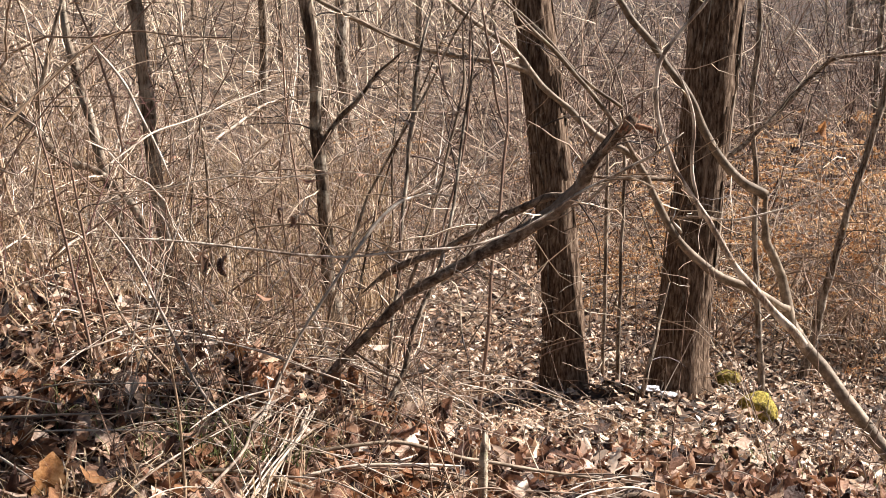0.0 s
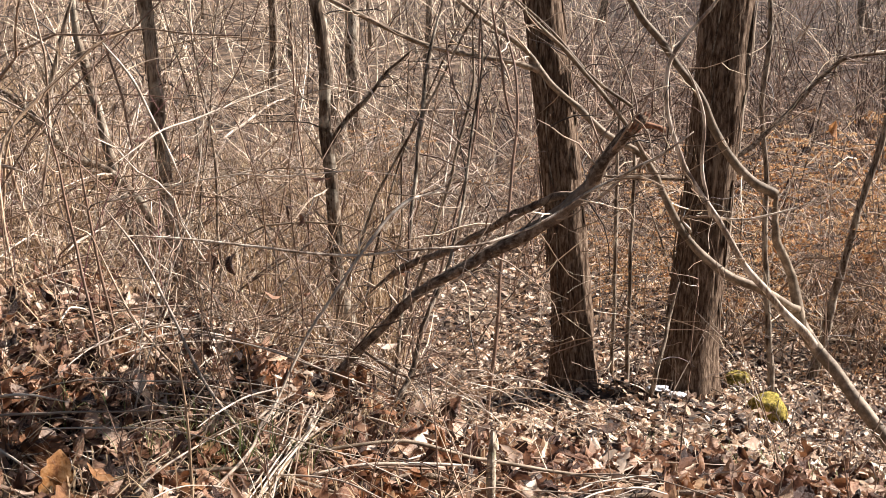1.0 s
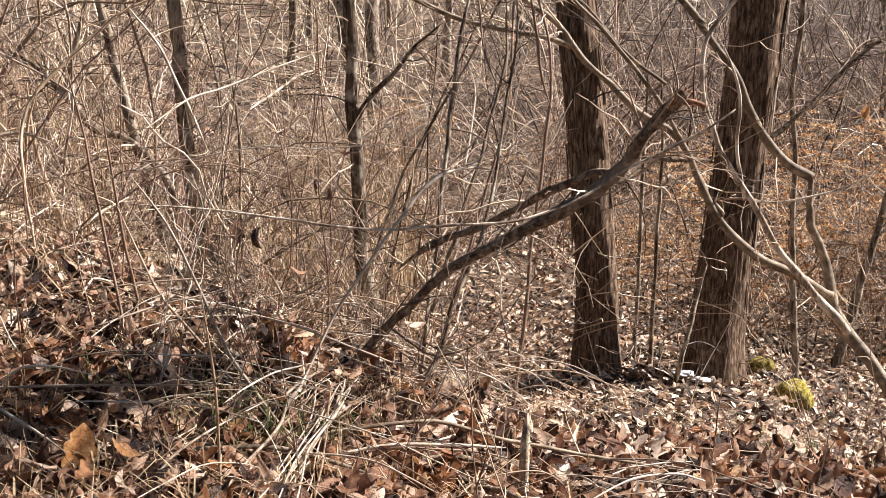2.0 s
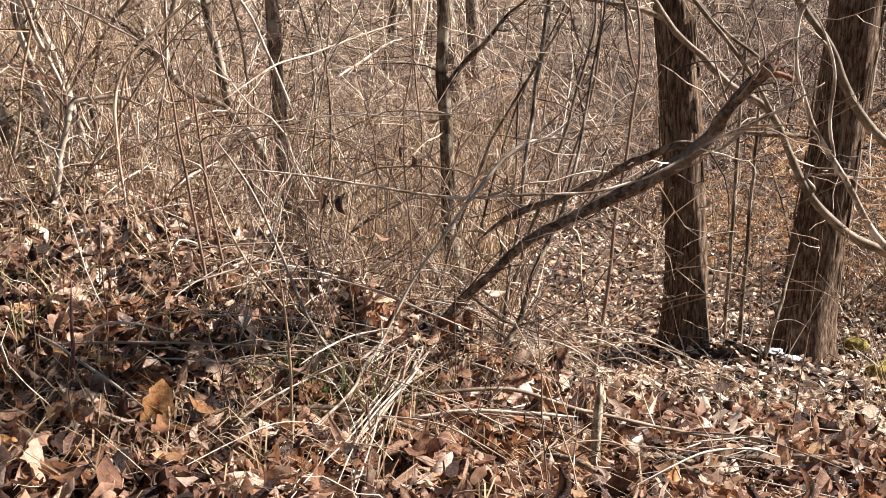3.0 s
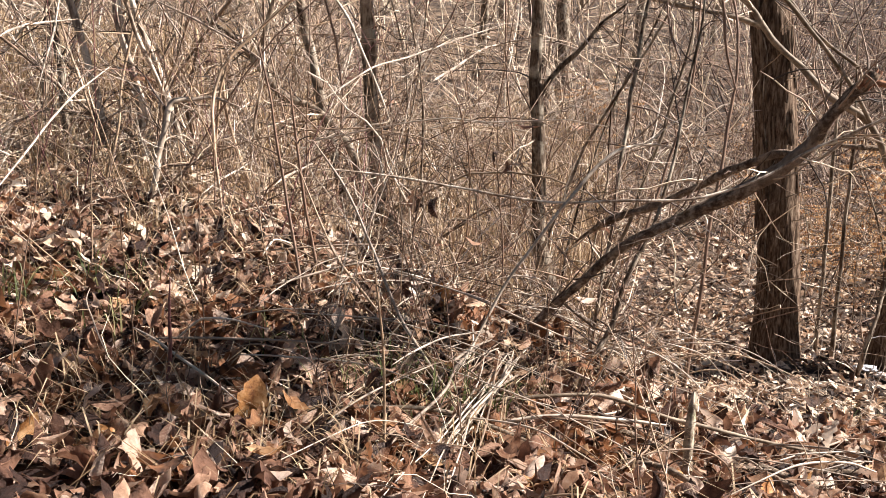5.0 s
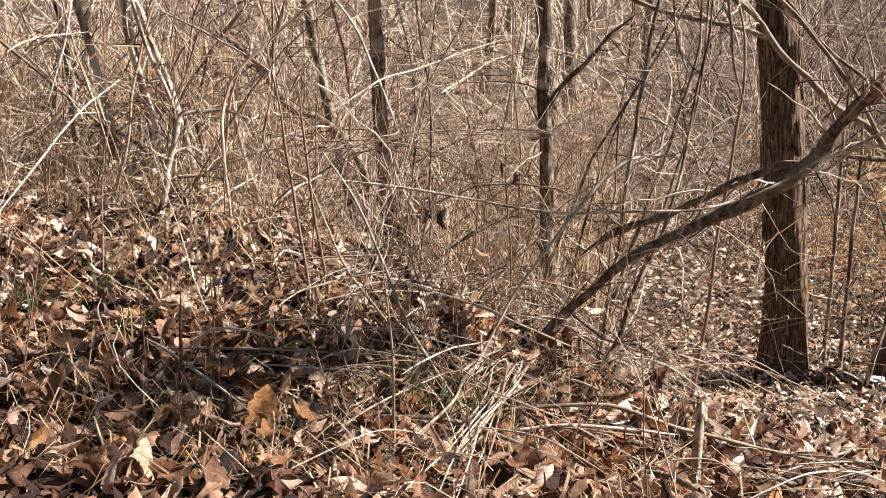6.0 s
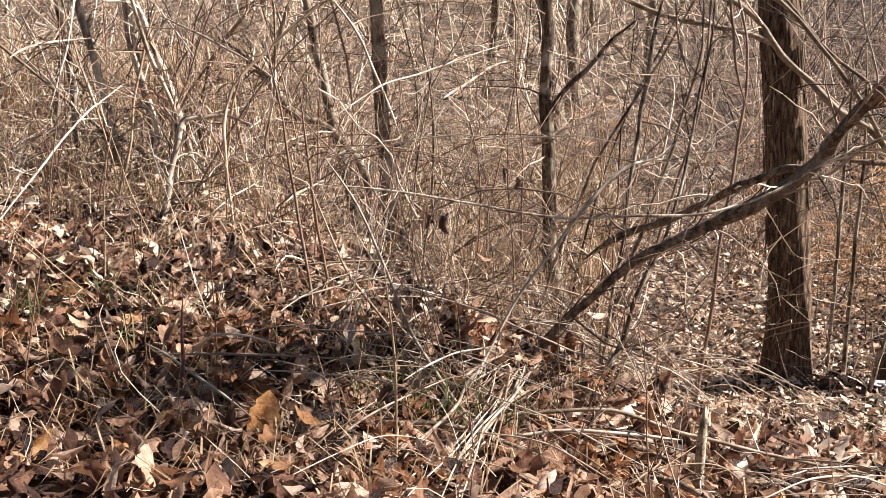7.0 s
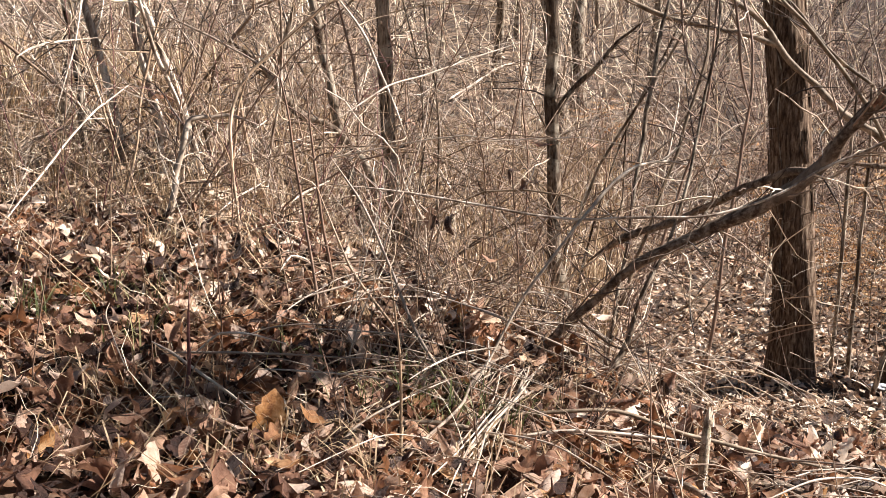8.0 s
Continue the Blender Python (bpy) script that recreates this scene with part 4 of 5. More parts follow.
def leaf_shape(rng, kind):
    """One curled dead leaf, 1 long: rows across a midrib, rolled, curled and twisted."""
    if kind == "lobed":
        half, cross = [(0.0, 0.02), (0.16, 0.17), (0.28, 0.14), (0.44, 0.29), (0.58, 0.20), (0.72, 0.27), (0.88, 0.14), (1.0, 0.02)], (-1, -0.5, 0, 0.5, 1)
    elif kind == "oval":
        half, cross = [(0.0, 0.01), (0.15, 0.13), (0.35, 0.23), (0.6, 0.22), (0.82, 0.12), (1.0, 0.01)], (-1, 0, 1)
    else:
        half, cross = [(0.0, 0.03), (0.3, 0.24), (0.7, 0.2), (1.0, 0.03)], (-1, 0, 1)
    if kind == "whole":
        half, cross = [(0.0, 0.012), (0.05, 0.03), (0.14, 0.10), (0.28, 0.17), (0.45, 0.20), (0.62, 0.185), (0.78, 0.125), (0.91, 0.055), (1.0, 0.005)], (-1, -0.55, 0, 0.55, 1)
    if kind == "oak":
        half, cross = [(0.0, 0.012), (0.10, 0.03), (0.18, 0.13), (0.25, 0.16), (0.32, 0.09), (0.42, 0.24), (0.50, 0.27), (0.57, 0.14), (0.68, 0.26), (0.76, 0.22), (0.83, 0.10), (0.92, 0.13), (1.0, 0.02)], (-1, -0.5, 0, 0.5, 1)
    if kind == "broad":
        half, cross = [(0.0, 0.012), (0.07, 0.10), (0.16, 0.23), (0.26, 0.30), (0.35, 0.26), (0.45, 0.32), (0.56, 0.32), (0.66, 0.22), (0.76, 0.22), (0.86, 0.15), (0.95, 0.06), (1.0, 0.01)], (-1, -0.5, 0, 0.5, 1)
    n, c = len(half), len(cross)
    bent = 1.0 if rng.random() < 0.7 else 2.2
    roll, twist, curl = rng.choice((-1, 1)) * rng.uniform(0.5, 2.3) * bent, rng.gauss(0, 0.5) * bent, rng.gauss(0, 0.7) * bent
    side, wave = rng.uniform(-0.4, 0.4), rng.uniform(0.01, 0.05)
    v = []
    for u, w in half:
        lw, rw = w * rng.uniform(0.86, 1.14), w * rng.uniform(0.86, 1.14)
        for s in cross:
            y = s * (lw if s < 0 else rw)
            bend = roll * abs(y) * 1.6
            yy, z = y * math.cos(bend * 0.5), abs(y) * math.sin(bend)
            z += curl * (u - 0.5) ** 2 + wave * math.sin(u * 19 + s * 2) * abs(s) + rng.uniform(-0.025, 0.025) * abs(s)
            k = twist * (u - 0.5)
            v.append((u - 0.5, yy * math.cos(k) - z * math.sin(k) + side * (u - 0.5) ** 2, yy * math.sin(k) + z * math.cos(k)))
    f = [(i * c + s, i * c + s + 1, (i + 1) * c + s + 1, (i + 1) * c + s) for i in range(n - 1) for s in range(c - 1)]
    return np.array(v), f


SHAPES = [leaf_shape(random.Random(400 + i), "oval" if i % 3 else "lobed") for i in range(48)]
CURLED = [leaf_shape(random.Random(520 + i), ("broad", "oak", "whole", "oval", "whole")[i % 5]) for i in range(60)]
PLAIN = [leaf_shape(random.Random(460 + i), "plain") for i in range(24)]


def rotation(rng, tip):
    return np.array(Euler((rng.gauss(0, tip), rng.gauss(0, tip), rng.uniform(0, 6.283))).to_matrix())


# ---- brush: shrubs of many thin canes, a few kinds, set out many times ----


def shrub(seed, canes, tall, lean, arch, mat, fine, rad, label, twigs=7, tlen=0.45):
    rng = random.Random(seed)
    t = thing("shrub", (0, 0, 0), label, "shrub", "brush in the thicket")
    for c in range(canes):
        m = Mesh()
        a, ln = rng.uniform(0, 2 * math.pi), tall * rng.uniform(0.55, 1.25)
        out = np.array((math.cos(a), math.sin(a), 0))
        d = out * rng.uniform(0.1, lean) + np.array((0, 0, 1.0))
        p, n = np.array((rng.gauss(0, .12), rng.gauss(0, .12), -0.06)), 11
        pts = [p]
        bend = arch * rng.uniform(0.3, 1.5)
        for i in range(n):
            d = d / np.linalg.norm(d)
            pts.append(pts[-1] + d * ln / n)
            d = d + out * bend * 0.5 / n * (1 + i * 0.25) - np.array((0, 0, bend * i * 0.28 / n)) + np.array([rng.gauss(0, 0.17) for _ in range(3)])
        r0 = rad * rng.uniform(0.55, 1.4)
        rr = np.linspace(r0, r0 * 0.3, n + 1)
        tube(m, pts, rr, 4)
        spray(m, rng, pts, rr, rng.randrange(twigs // 2, twigs + 4), tlen, levels=2 if fine else 1, droop=0.6 * arch)
        part("cane", m, mat, t)
    return t


KINDS = [
    shrub(101, 7, 2.2, 1.2, 1.1, M_TAN, True, 0.0065, "leafless shrub of arching tan canes", 5, 0.55),
    shrub(102, 8, 2.4, 1.1, 0.8, M_RED, True, 0.006, "leafless shrub of thin reddish canes", 5, 0.5),
    shrub(103, 6, 2.8, 0.8, 0.5, M_GREY, True, 0.010, "leafless grey upright shrub", 6, 0.7),
    shrub(104, 9, 1.6, 1.2, 1.6, M_TAN, True, 0.005, "low leafless shrub of drooping tan canes", 4),
    shrub(105, 8, 2.1, 1.0, 1.3, M_RED, True, 0.0055, "leafless thicket of reddish drooping canes", 6, 0.55),
    shrub(106, 8, 2.3, 1.0, 0.8, M_GREY, True, 0.007, "leafless shrub of grey twigs", 7, 0.6),
    shrub(107, 7, 2.8, 0.7, 0.9, M_PALE, False, 0.008, "leafless shrub of bleached pale canes", 6, 0.6),
]


def brush(count, area, keep, seed, kinds, scale=(0.7, 1.25)):
    rng = random.Random(seed)
    made = 0
    while made < count:
        x, y = area(rng)
        if not keep(x, y):
            continue
        k = KINDS[rng.choice(kinds)]
        s = rng.uniform(*scale)
        copy_thing(k, Matrix.Translation(settle(x, y, -0.02)) @ Matrix.Rotation(rng.uniform(0, 6.283), 4, "Z") @ Matrix.Rotation(rng.gauss(0, 0.08), 4, "X") @ Matrix.Scale(s, 4))
        made += 1


def wedge(y0, y1, lo, hi):
    """A point in the fan between two slopes x / y."""
    def pick(rng):
        y = math.sqrt(rng.uniform(y0 * y0, y1 * y1))
        return rng.uniform(lo, hi) * y, y
    return pick


def away(x, y):
    """Clear of the big trunks and of the open leafy floor before and between them."""
    if (x - 0.75) ** 2 + (y - 8.36) ** 2 < 0.3 or (x - 1.53) ** 2 + (y - 8.35) ** 2 < 0.4:
        return False
    if -0.60 < x / y < -0.33 and y < 7.6:
        return False
    return not (x > -0.06 * y and y < 9.6 or x > 0.02 * y - 0.1 and y < 10.6 or -0.03 * y < x < 0.19 * y and y < 13.0)


brush(10, wedge(5.8, 7.4, -0.50, -0.02), away, 201, (0, 1, 3, 4), (0.4, 0.65))
brush(21, wedge(7.6, 10.4, -0.52, -0.04), away, 206, (0, 0, 1, 2, 3, 4, 0, 6))
brush(36, wedge(9.5, 14.0, -0.55, 0.02), away, 202, (0, 0, 1, 2, 4, 6, 6))
brush(32, wedge(10.8, 16.0, 0.02, 0.42), away, 203, (1, 2, 4, 5, 5, 0))
brush(9, wedge(10.5, 14.5, -0.14, 0.06), away, 209, (1, 4, 5, 0), (0.8, 1.2))
brush(16, wedge(11.5, 18.0, 0.14, 0.44), away, 207, (1, 4, 5, 2), (0.8, 1.3))
brush(46, wedge(14.0, 24.0, -0.58, 0.48), away, 204, (0, 1, 2, 4, 5, 6), (0.8, 1.5))
for k in KINDS:
    for ob in (*k.children_recursive, k):
        bpy.data.objects.remove(ob)

# loose canes of the thicket, each arching its own way
rng = random.Random(91)


def loose_cane(x, y, ln, r0, lean, arch, mat, twigs, label, kink=0.09):
    a = rng.uniform(0, 6.283)
    out = np.array((math.cos(a), math.sin(a) * 0.6, 0))
    d, p, n = out * lean + np.array((0, 0, 1.0)), np.array((0, 0, -0.06)), 12
    t = thing("cane", settle(x, y), label, "cane", "loose canes")
    m, pts = Mesh(), [p]
    for i in range(n):
        d = d / np.linalg.norm(d)
        pts.append(pts[-1] + d * ln / n)
        d = d + out * arch * 0.12 - np.array((0, 0, arch * (0.05 + 0.02 * i))) + np.array([rng.gauss(0, kink) for _ in range(3)])
    rr = np.linspace(r0, r0 * 0.35, n + 1)
    tube(m, pts, rr, 5)
    part("stem", m, mat, t)
    if twigs:
        tw = Mesh()
        spray(tw, rng, pts, rr, twigs, 0.35, levels=2)
        tagged(part("twig_spray", tw, mat, t), kind="stuff")
    if rng.random() < 0.3:
        v, f = leaf_shape(rng, "oval")
        lm = Mesh()
        lm.add(v * rng.uniform(0.06, 0.1) + pts[rng.randrange(6, 11)] - np.array((0, 0, 0.02)), f)
        part("caught_leaf", lm, M_LEAF_ONE, t, "curled brown leaf caught on the cane")


for k in range(44):
    x, y = wedge(5.3, 9.5, -0.48, 0.02)(rng)
    loose_cane(x, y, rng.uniform(1.2, 3.0), rng.uniform(0.0025, 0.0055) if y < 7 else rng.uniform(0.0035, 0.0075), rng.uniform(0.1, 1.1), rng.uniform(0.2, 1.2), rng.choice((M_PALE, M_TAN, M_TAN, M_RED, M_RED, M_GREY)), rng.randrange(3, 9), "long leafless cane arching through the thicket")
for k in range(42):
    x, y = rng.uniform(-0.85, 0.2), rng.uniform(4.7, 6.6)
    loose_cane(x, y, rng.uniform(0.4, 1.1), rng.uniform(0.0015, 0.003), rng.uniform(0.3, 1.4), rng.uniform(0.2, 1.0), rng.choice((M_GREY, M_TAN, M_TAN, M_RED)), rng.randrange(0, 4), "short curved pale cane by the leaning trunk")
for k in range(16):
    x, y = rng.uniform(0.2, 3.6), rng.uniform(9.6, 13.5)
    loose_cane(x, y, rng.uniform(1.0, 2.4), rng.uniform(0.003, 0.006), rng.uniform(0.1, 0.8), rng.uniform(0.1, 0.9), rng.choice((M_RED, M_GREY, M_TAN)), rng.randrange(4, 10), "thin leafless stem behind the big trees")

for k in range(40):
    x, y = wedge(5.6, 8.6, -0.48, -0.03)(rng)
    loose_cane(x, y, rng.uniform(1.2, 2.8), rng.uniform(0.0042, 0.0078), rng.uniform(0.2, 1.3), rng.uniform(0.0, 0.5), rng.choice((M_PALE, M_SMOOTH, M_TAN, M_PALE, M_RED, M_STREAK)), rng.randrange(3, 8), "crooked cane leaning through the thicket", 0.16)
for k in range(20):
    x, y = wedge(5.8, 9.2, -0.44, -0.04)(rng)
    loose_cane(x, y, rng.uniform(1.6, 3.2), rng.uniform(0.0022, 0.0042), rng.uniform(0.7, 1.8), rng.uniform(0.1, 0.5), rng.choice((M_TAN, M_TAN, M_RED, M_PALE, M_GREY)), rng.randrange(6, 13), "thin tangled cane reaching sideways through the thicket")
for k in range(22):
    x, y = wedge(6.0, 10.5, -0.28, -0.03)(rng)
    loose_cane(x, y, rng.uniform(2.2, 3.6), rng.uniform(0.005, 0.0095), rng.uniform(0.0, 0.3), rng.uniform(0.0, 0.25), rng.choice((M_SAP, M_RED, M_SAP, M_GREY)), rng.randrange(4, 10), "thin dark upright stem in the thicket")

for k in range(16):
    x, y = wedge(4.9, 6.6, -0.50, -0.18)(rng)
    loose_cane(x, y, rng.uniform(0.7, 1.6), rng.uniform(0.0018, 0.003), rng.uniform(0.1, 0.7), rng.uniform(0.0, 0.5), M_REDSTEM, rng.randrange(1, 4), "thin red stem rising from the leaves")

# low tangle of broken twigs at the foot of the thicket
for count, mat, label in ((520, M_TAN, "low tangle of broken tan twigs under the thicket"), (800, M_RED, "low tangle of dark reddish twigs under the thicket")):
    m = Mesh()
    for _ in range(count):
        x, y = wedge(5.2, 9.6, -0.56, -0.03)(rng)
        a = rng.uniform(0, 6.283)
        pts = twig(m, rng, settle(x, y, abs(rng.gauss(0, 0.10))), (math.cos(a), math.sin(a), rng.gauss(0.15, 0.5)), rng.uniform(0.3, 1.0), rng.uniform(0.0015, 0.0034), 0.9, 6, 3, 0.2)
        twig(m, rng, pts[2], (math.cos(a) + rng.gauss(0, .8), math.sin(a) + rng.gauss(0, .8), rng.gauss(0.1, .6)), rng.uniform(0.12, 0.4), 0.0014, 0.6, 4, 3, 0.22)
    tagged(part("low_tangle", m, mat), label, "brush", kind="stuff")

# thin brush in the middle distance
m = Mesh()
for _ in range(520):
    x, y = wedge(11, 20, -0.5, 0.45)(rng)
    if -0.03 * y < x < 0.24 * y and y < 15.5:
        continue
    pts = twig(m, rng, settle(x, y, -0.05), (rng.gauss(0, .5), rng.gauss(0, .5), 1), rng.uniform(1.0, 2.6), rng.uniform(0.004, 0.009), rng.uniform(0, 0.6), 7, 3, 0.15)
    for _ in range(4):
        twig(m, rng, pts[rng.randrange(1, 7)], (rng.gauss(0, 1), rng.gauss(0, 1), rng.gauss(0.3, .6)), rng.uniform(0.3, 0.9), 0.0035, 0.3, 4, 3, 0.25)
tagged(part("thin_brush", m, M_RED), "thin reddish leafless twigs behind the thicket", "brush", kind="stuff")

m = Mesh()
for _ in range(820):
    x, y = wedge(14.5, 28, 0.05, 0.44)(rng)
    pts = twig(m, rng, settle(x, y, -0.05), (rng.gauss(0, .5), rng.gauss(0, .5), 1), rng.uniform(1.6, 4.6), rng.uniform(0.007, 0.018), rng.uniform(0, 0.4), 7, 3, 0.15)
    for _ in range(4):
        twig(m, rng, pts[rng.randrange(1, 7)], (rng.gauss(0, 1), rng.gauss(0, 1), rng.gauss(0.3, .6)), rng.uniform(0.4, 1.2), 0.005, 0.3, 4, 3, 0.25)
tagged(part("thin_brush", m, M_DUSK), "dark grey-purple leafless thicket behind the orange leaves", "brush", kind="stuff")

# far brush, too thin and far to tell apart
rng = random.Random(88)
far_tan, far_grey = Mesh(), Mesh()
for _ in range(1300):
    x, y = wedge(18, 46, -0.58, 0.52)(rng)
    m = far_tan if x < (0.12 + rng.gauss(0, 0.06)) * y else far_grey
    p = np.array(settle(x, y, -0.05))
    d = (rng.gauss(0, .35), rng.gauss(0, .35), 1)
    pts = twig(m, rng, p, d, rng.uniform(1.5, 4.0), rng.uniform(0.008, 0.02), rng.uniform(0, 0.25), 6, 3, 0.12)
    for _ in range(5):
        j = rng.randrange(1, 6)
        twig(m, rng, pts[j], (rng.gauss(0, 1), rng.gauss(0, 1), rng.gauss(0.4, .6)), rng.uniform(0.4, 1.3), 0.007, 0.2, 4)
tagged(part("far_brush", far_tan, M_TAN), "far tan leafless brush on the rising slope", "brush", kind="stuff")
tagged(part("far_brush", far_grey, M_GREY), "far grey leafless brush on the rising slope", "brush", kind="stuff")

# ---- far trees ----


def bare_tree(seed, tall, rad):
    rng = random.Random(seed)
    t = thing("bare_tree", (0, 0, 0), "bare grey woodland tree far off", "tree", "far trees")
    m, n = Mesh(), 9
    p, d, ctrl = np.array((0.0, 0.0, -0.3)), np.array((rng.gauss(0, .06), rng.gauss(0, .06), 1.0)), []
    for i in range(n + 1):
        ctrl.append((*p, rad * (1 - 0.8 * i / n) * (1.35 if i == 0 else 1)))
        d = d + np.array((rng.gauss(0, .05), rng.gauss(0, .05), 0))
        p = p + d / np.linalg.norm(d) * tall / n
    pts, r = limb(m, ctrl, 8, 3, rng=rng)
    part("trunk", m, M_SAP, t)
    tw = Mesh()
    for _ in range(11):
        i = rng.randrange(11, len(pts) - 1)
        a = rng.uniform(0, 6.28)
        lp = twig(tw, rng, pts[i], (math.cos(a), math.sin(a), rng.uniform(0.1, 1.1)), tall * rng.uniform(0.12, 0.3), r[i] * 0.4, -0.02, 7, 5)
        spray(tw, rng, lp, np.linspace(0.02, 0.006, len(lp)), 5, 0.9, levels=1)
    tagged(part("crown", tw, M_GREY, t), kind="stuff")
    return t


FAR = [bare_tree(301, 11, 0.13), bare_tree(302, 9, 0.09), bare_tree(303, 13, 0.17), bare_tree(304, 7, 0.06)]
rng = random.Random(77)
made = 0
while made < 64:
    x, y = wedge(13, 60, -0.62, 0.58)(rng)
    if y < 22 and rng.random() < (0.6 if x < 2 else 0.2):
        continue
    copy_thing(rng.choice(FAR), Matrix.Translation(settle(x, y)) @ Matrix.Rotation(rng.uniform(0, 6.28), 4, "Z") @ Matrix.Scale(rng.uniform(0.7, 1.2), 4))
    made += 1
for k in FAR:
    for ob in (*k.children_recursive, k):
        bpy.data.objects.remove(ob)

# ---- leaf litter ----


def litter(count, area, size, seed, lift, tip, shapes, label, mat=M_LEAF_LIT):
    rng = random.Random(seed)
    m = Mesh()
    for _ in range(count):
        x, y = area(rng)
        v, f = rng.choice(shapes)
        s = size * rng.uniform(0.5, 1.4)
        m.add(v @ rotation(rng, tip).T * s + np.array(settle(x, y, abs(rng.gauss(0, lift)) + 0.006)), f)
    return tagged(part("leaf_litter", m, mat), label, "leaf litter", kind="stuff")


# Darker leaf colour for the shaded near ground, the sun-paled one beyond.
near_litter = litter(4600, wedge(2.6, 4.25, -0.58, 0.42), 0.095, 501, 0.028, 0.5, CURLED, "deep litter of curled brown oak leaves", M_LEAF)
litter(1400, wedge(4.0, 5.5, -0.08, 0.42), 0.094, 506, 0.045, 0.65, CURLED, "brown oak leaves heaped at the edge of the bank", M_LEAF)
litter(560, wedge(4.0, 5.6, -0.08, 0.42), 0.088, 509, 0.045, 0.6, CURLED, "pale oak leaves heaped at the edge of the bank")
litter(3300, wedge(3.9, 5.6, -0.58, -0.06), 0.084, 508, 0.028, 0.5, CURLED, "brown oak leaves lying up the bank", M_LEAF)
litter(5000, wedge(4.2, 6.8, -0.58, -0.06), 0.066, 505, 0.03, 0.5, SHAPES, "bank litter of pale curled leaves, sunlight in their colour")
litter(2600, wedge(5.2, 6.7, -0.08, 0.42), 0.064, 507, 0.025, 0.6, SHAPES, "litter of curled leaves below the bank, sunlight in their colour")
litter(25000, wedge(6.2, 11.0, -0.58, 0.46), 0.058, 502, 0.018, 0.5, PLAIN, "litter of curled brown leaves, sunlight in their colour")
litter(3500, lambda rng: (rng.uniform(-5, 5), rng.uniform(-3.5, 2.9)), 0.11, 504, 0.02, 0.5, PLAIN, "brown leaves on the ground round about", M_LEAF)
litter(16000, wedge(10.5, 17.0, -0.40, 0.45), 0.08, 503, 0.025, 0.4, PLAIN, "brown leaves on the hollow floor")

# ---- fallen wood and single stems ----
for ctrl, mat, root, label, seed in ((CANE_F1, M_PALE, False, "pale dead cane slanting down to the leaves", 71), (CANE_F2, M_RED, True, "thin dark reddish upright stem", 72), (CANE_F3, M_RED, True, "thin dark reddish upright stem", 73), (CANE_F4, M_SMOOTH, False, "long brown cane arched low over the leaves", 74), (CANE_F5, M_SMOOTH, False, "thick pale cane arched low over the leaves", 75), (CANE_F6, M_BONE, False, "pale cane with a cut white end", 76), (CANE_F7, M_PALE, False, "pale dead cane over the leaves", 77), (CANE_F8, M_TAN, True, "thin straight upright dry stem", 78), (CANE_F9, M_TAN, False, "long tan cane slanting through the brush", 79), (STEM_RED, M_REDSTEM, True, "thin bright red upright stem", 80)):
    sapling("cane", ctrl, mat, M_TAN, label, "cane", seed, (), 6, 0.16, 7, levels=1, rooted_in=root, trunk="stem", group="loose canes")
sapling("fallen_stick", STICK_PALE, M_BONE, M_TAN, "straight bleached stick lying on leaves", "stick", 81, (), 3, 0.08, 7, levels=1, rooted_in=False, trunk="stem")
for ctrl, seed in ((FALLEN1, 82), (FALLEN2, 83), (FALLEN3, 84), (FALLEN4, 85)):
    sapling("fallen_branch", ctrl, M_DEAD, M_GREY, "dead branch lying on the leafy floor", "branch", seed, (), 5, 0.2, 8, levels=1, rooted_in=False, trunk="stem", group="fallen branches")
stub = sapling("broken_stub", STUB, M_LICHEN, M_GREY, "short broken stub with grey-green lichen", "stub", 88, (), 3, 0.1, 10, levels=1, rough=0.12, blunt=True)
rng = random.Random(9)
for k in range(7):
    sm = Mesh()
    q = np.array(STUB[-1][:3]) - np.array(stub.location) + np.array((rng.uniform(-.012, .012), rng.uniform(-.012, .012), -0.005))
    tube(sm, [q - (0, 0, 0.02), q, q + (rng.uniform(-.004, .004), 0, 0.012 + 0.03 * rng.random())], (0.008, 0.007, 0.002), 4)
    part("splinter", sm, M_BONE, stub, "pale splinter at the broken top")

# short broken branches half under the leaves at the bank's edge
for x0, y0, a, ln, r0, seed in ((0.02, 4.15, -0.25, 0.5, 0.017, 86), (0.22, 4.05, -0.45, 0.42, 0.014, 87), (-0.22, 3.95, 0.15, 0.4, 0.012, 89), (0.45, 4.3, -0.1, 0.55, 0.013, 90), (-0.05, 3.78, -0.6, 0.35, 0.012, 94)):
    ctrl = [(x0 + math.cos(a) * ln * u, y0 + math.sin(a) * ln * u, height(x0 + math.cos(a) * ln * u, y0 + math.sin(a) * ln * u) + 0.045 + 0.03 * math.sin(3 * u), r0 * (1 - 0.3 * u)) for u in (0, 0.33, 0.66, 1)]
    sapling("fallen_branch", ctrl, M_DEAD, M_GREY, "short dark broken branch half under the leaves", "branch", seed, (), 3, 0.12, 8, levels=1, rooted_in=False, trunk="stem", group="broken branches at the bank", rough=0.25, blunt=True)

# a fan of bleached stalks fallen from the foot of the leaning trunk towards the bank's edge
rng = random.Random(11)


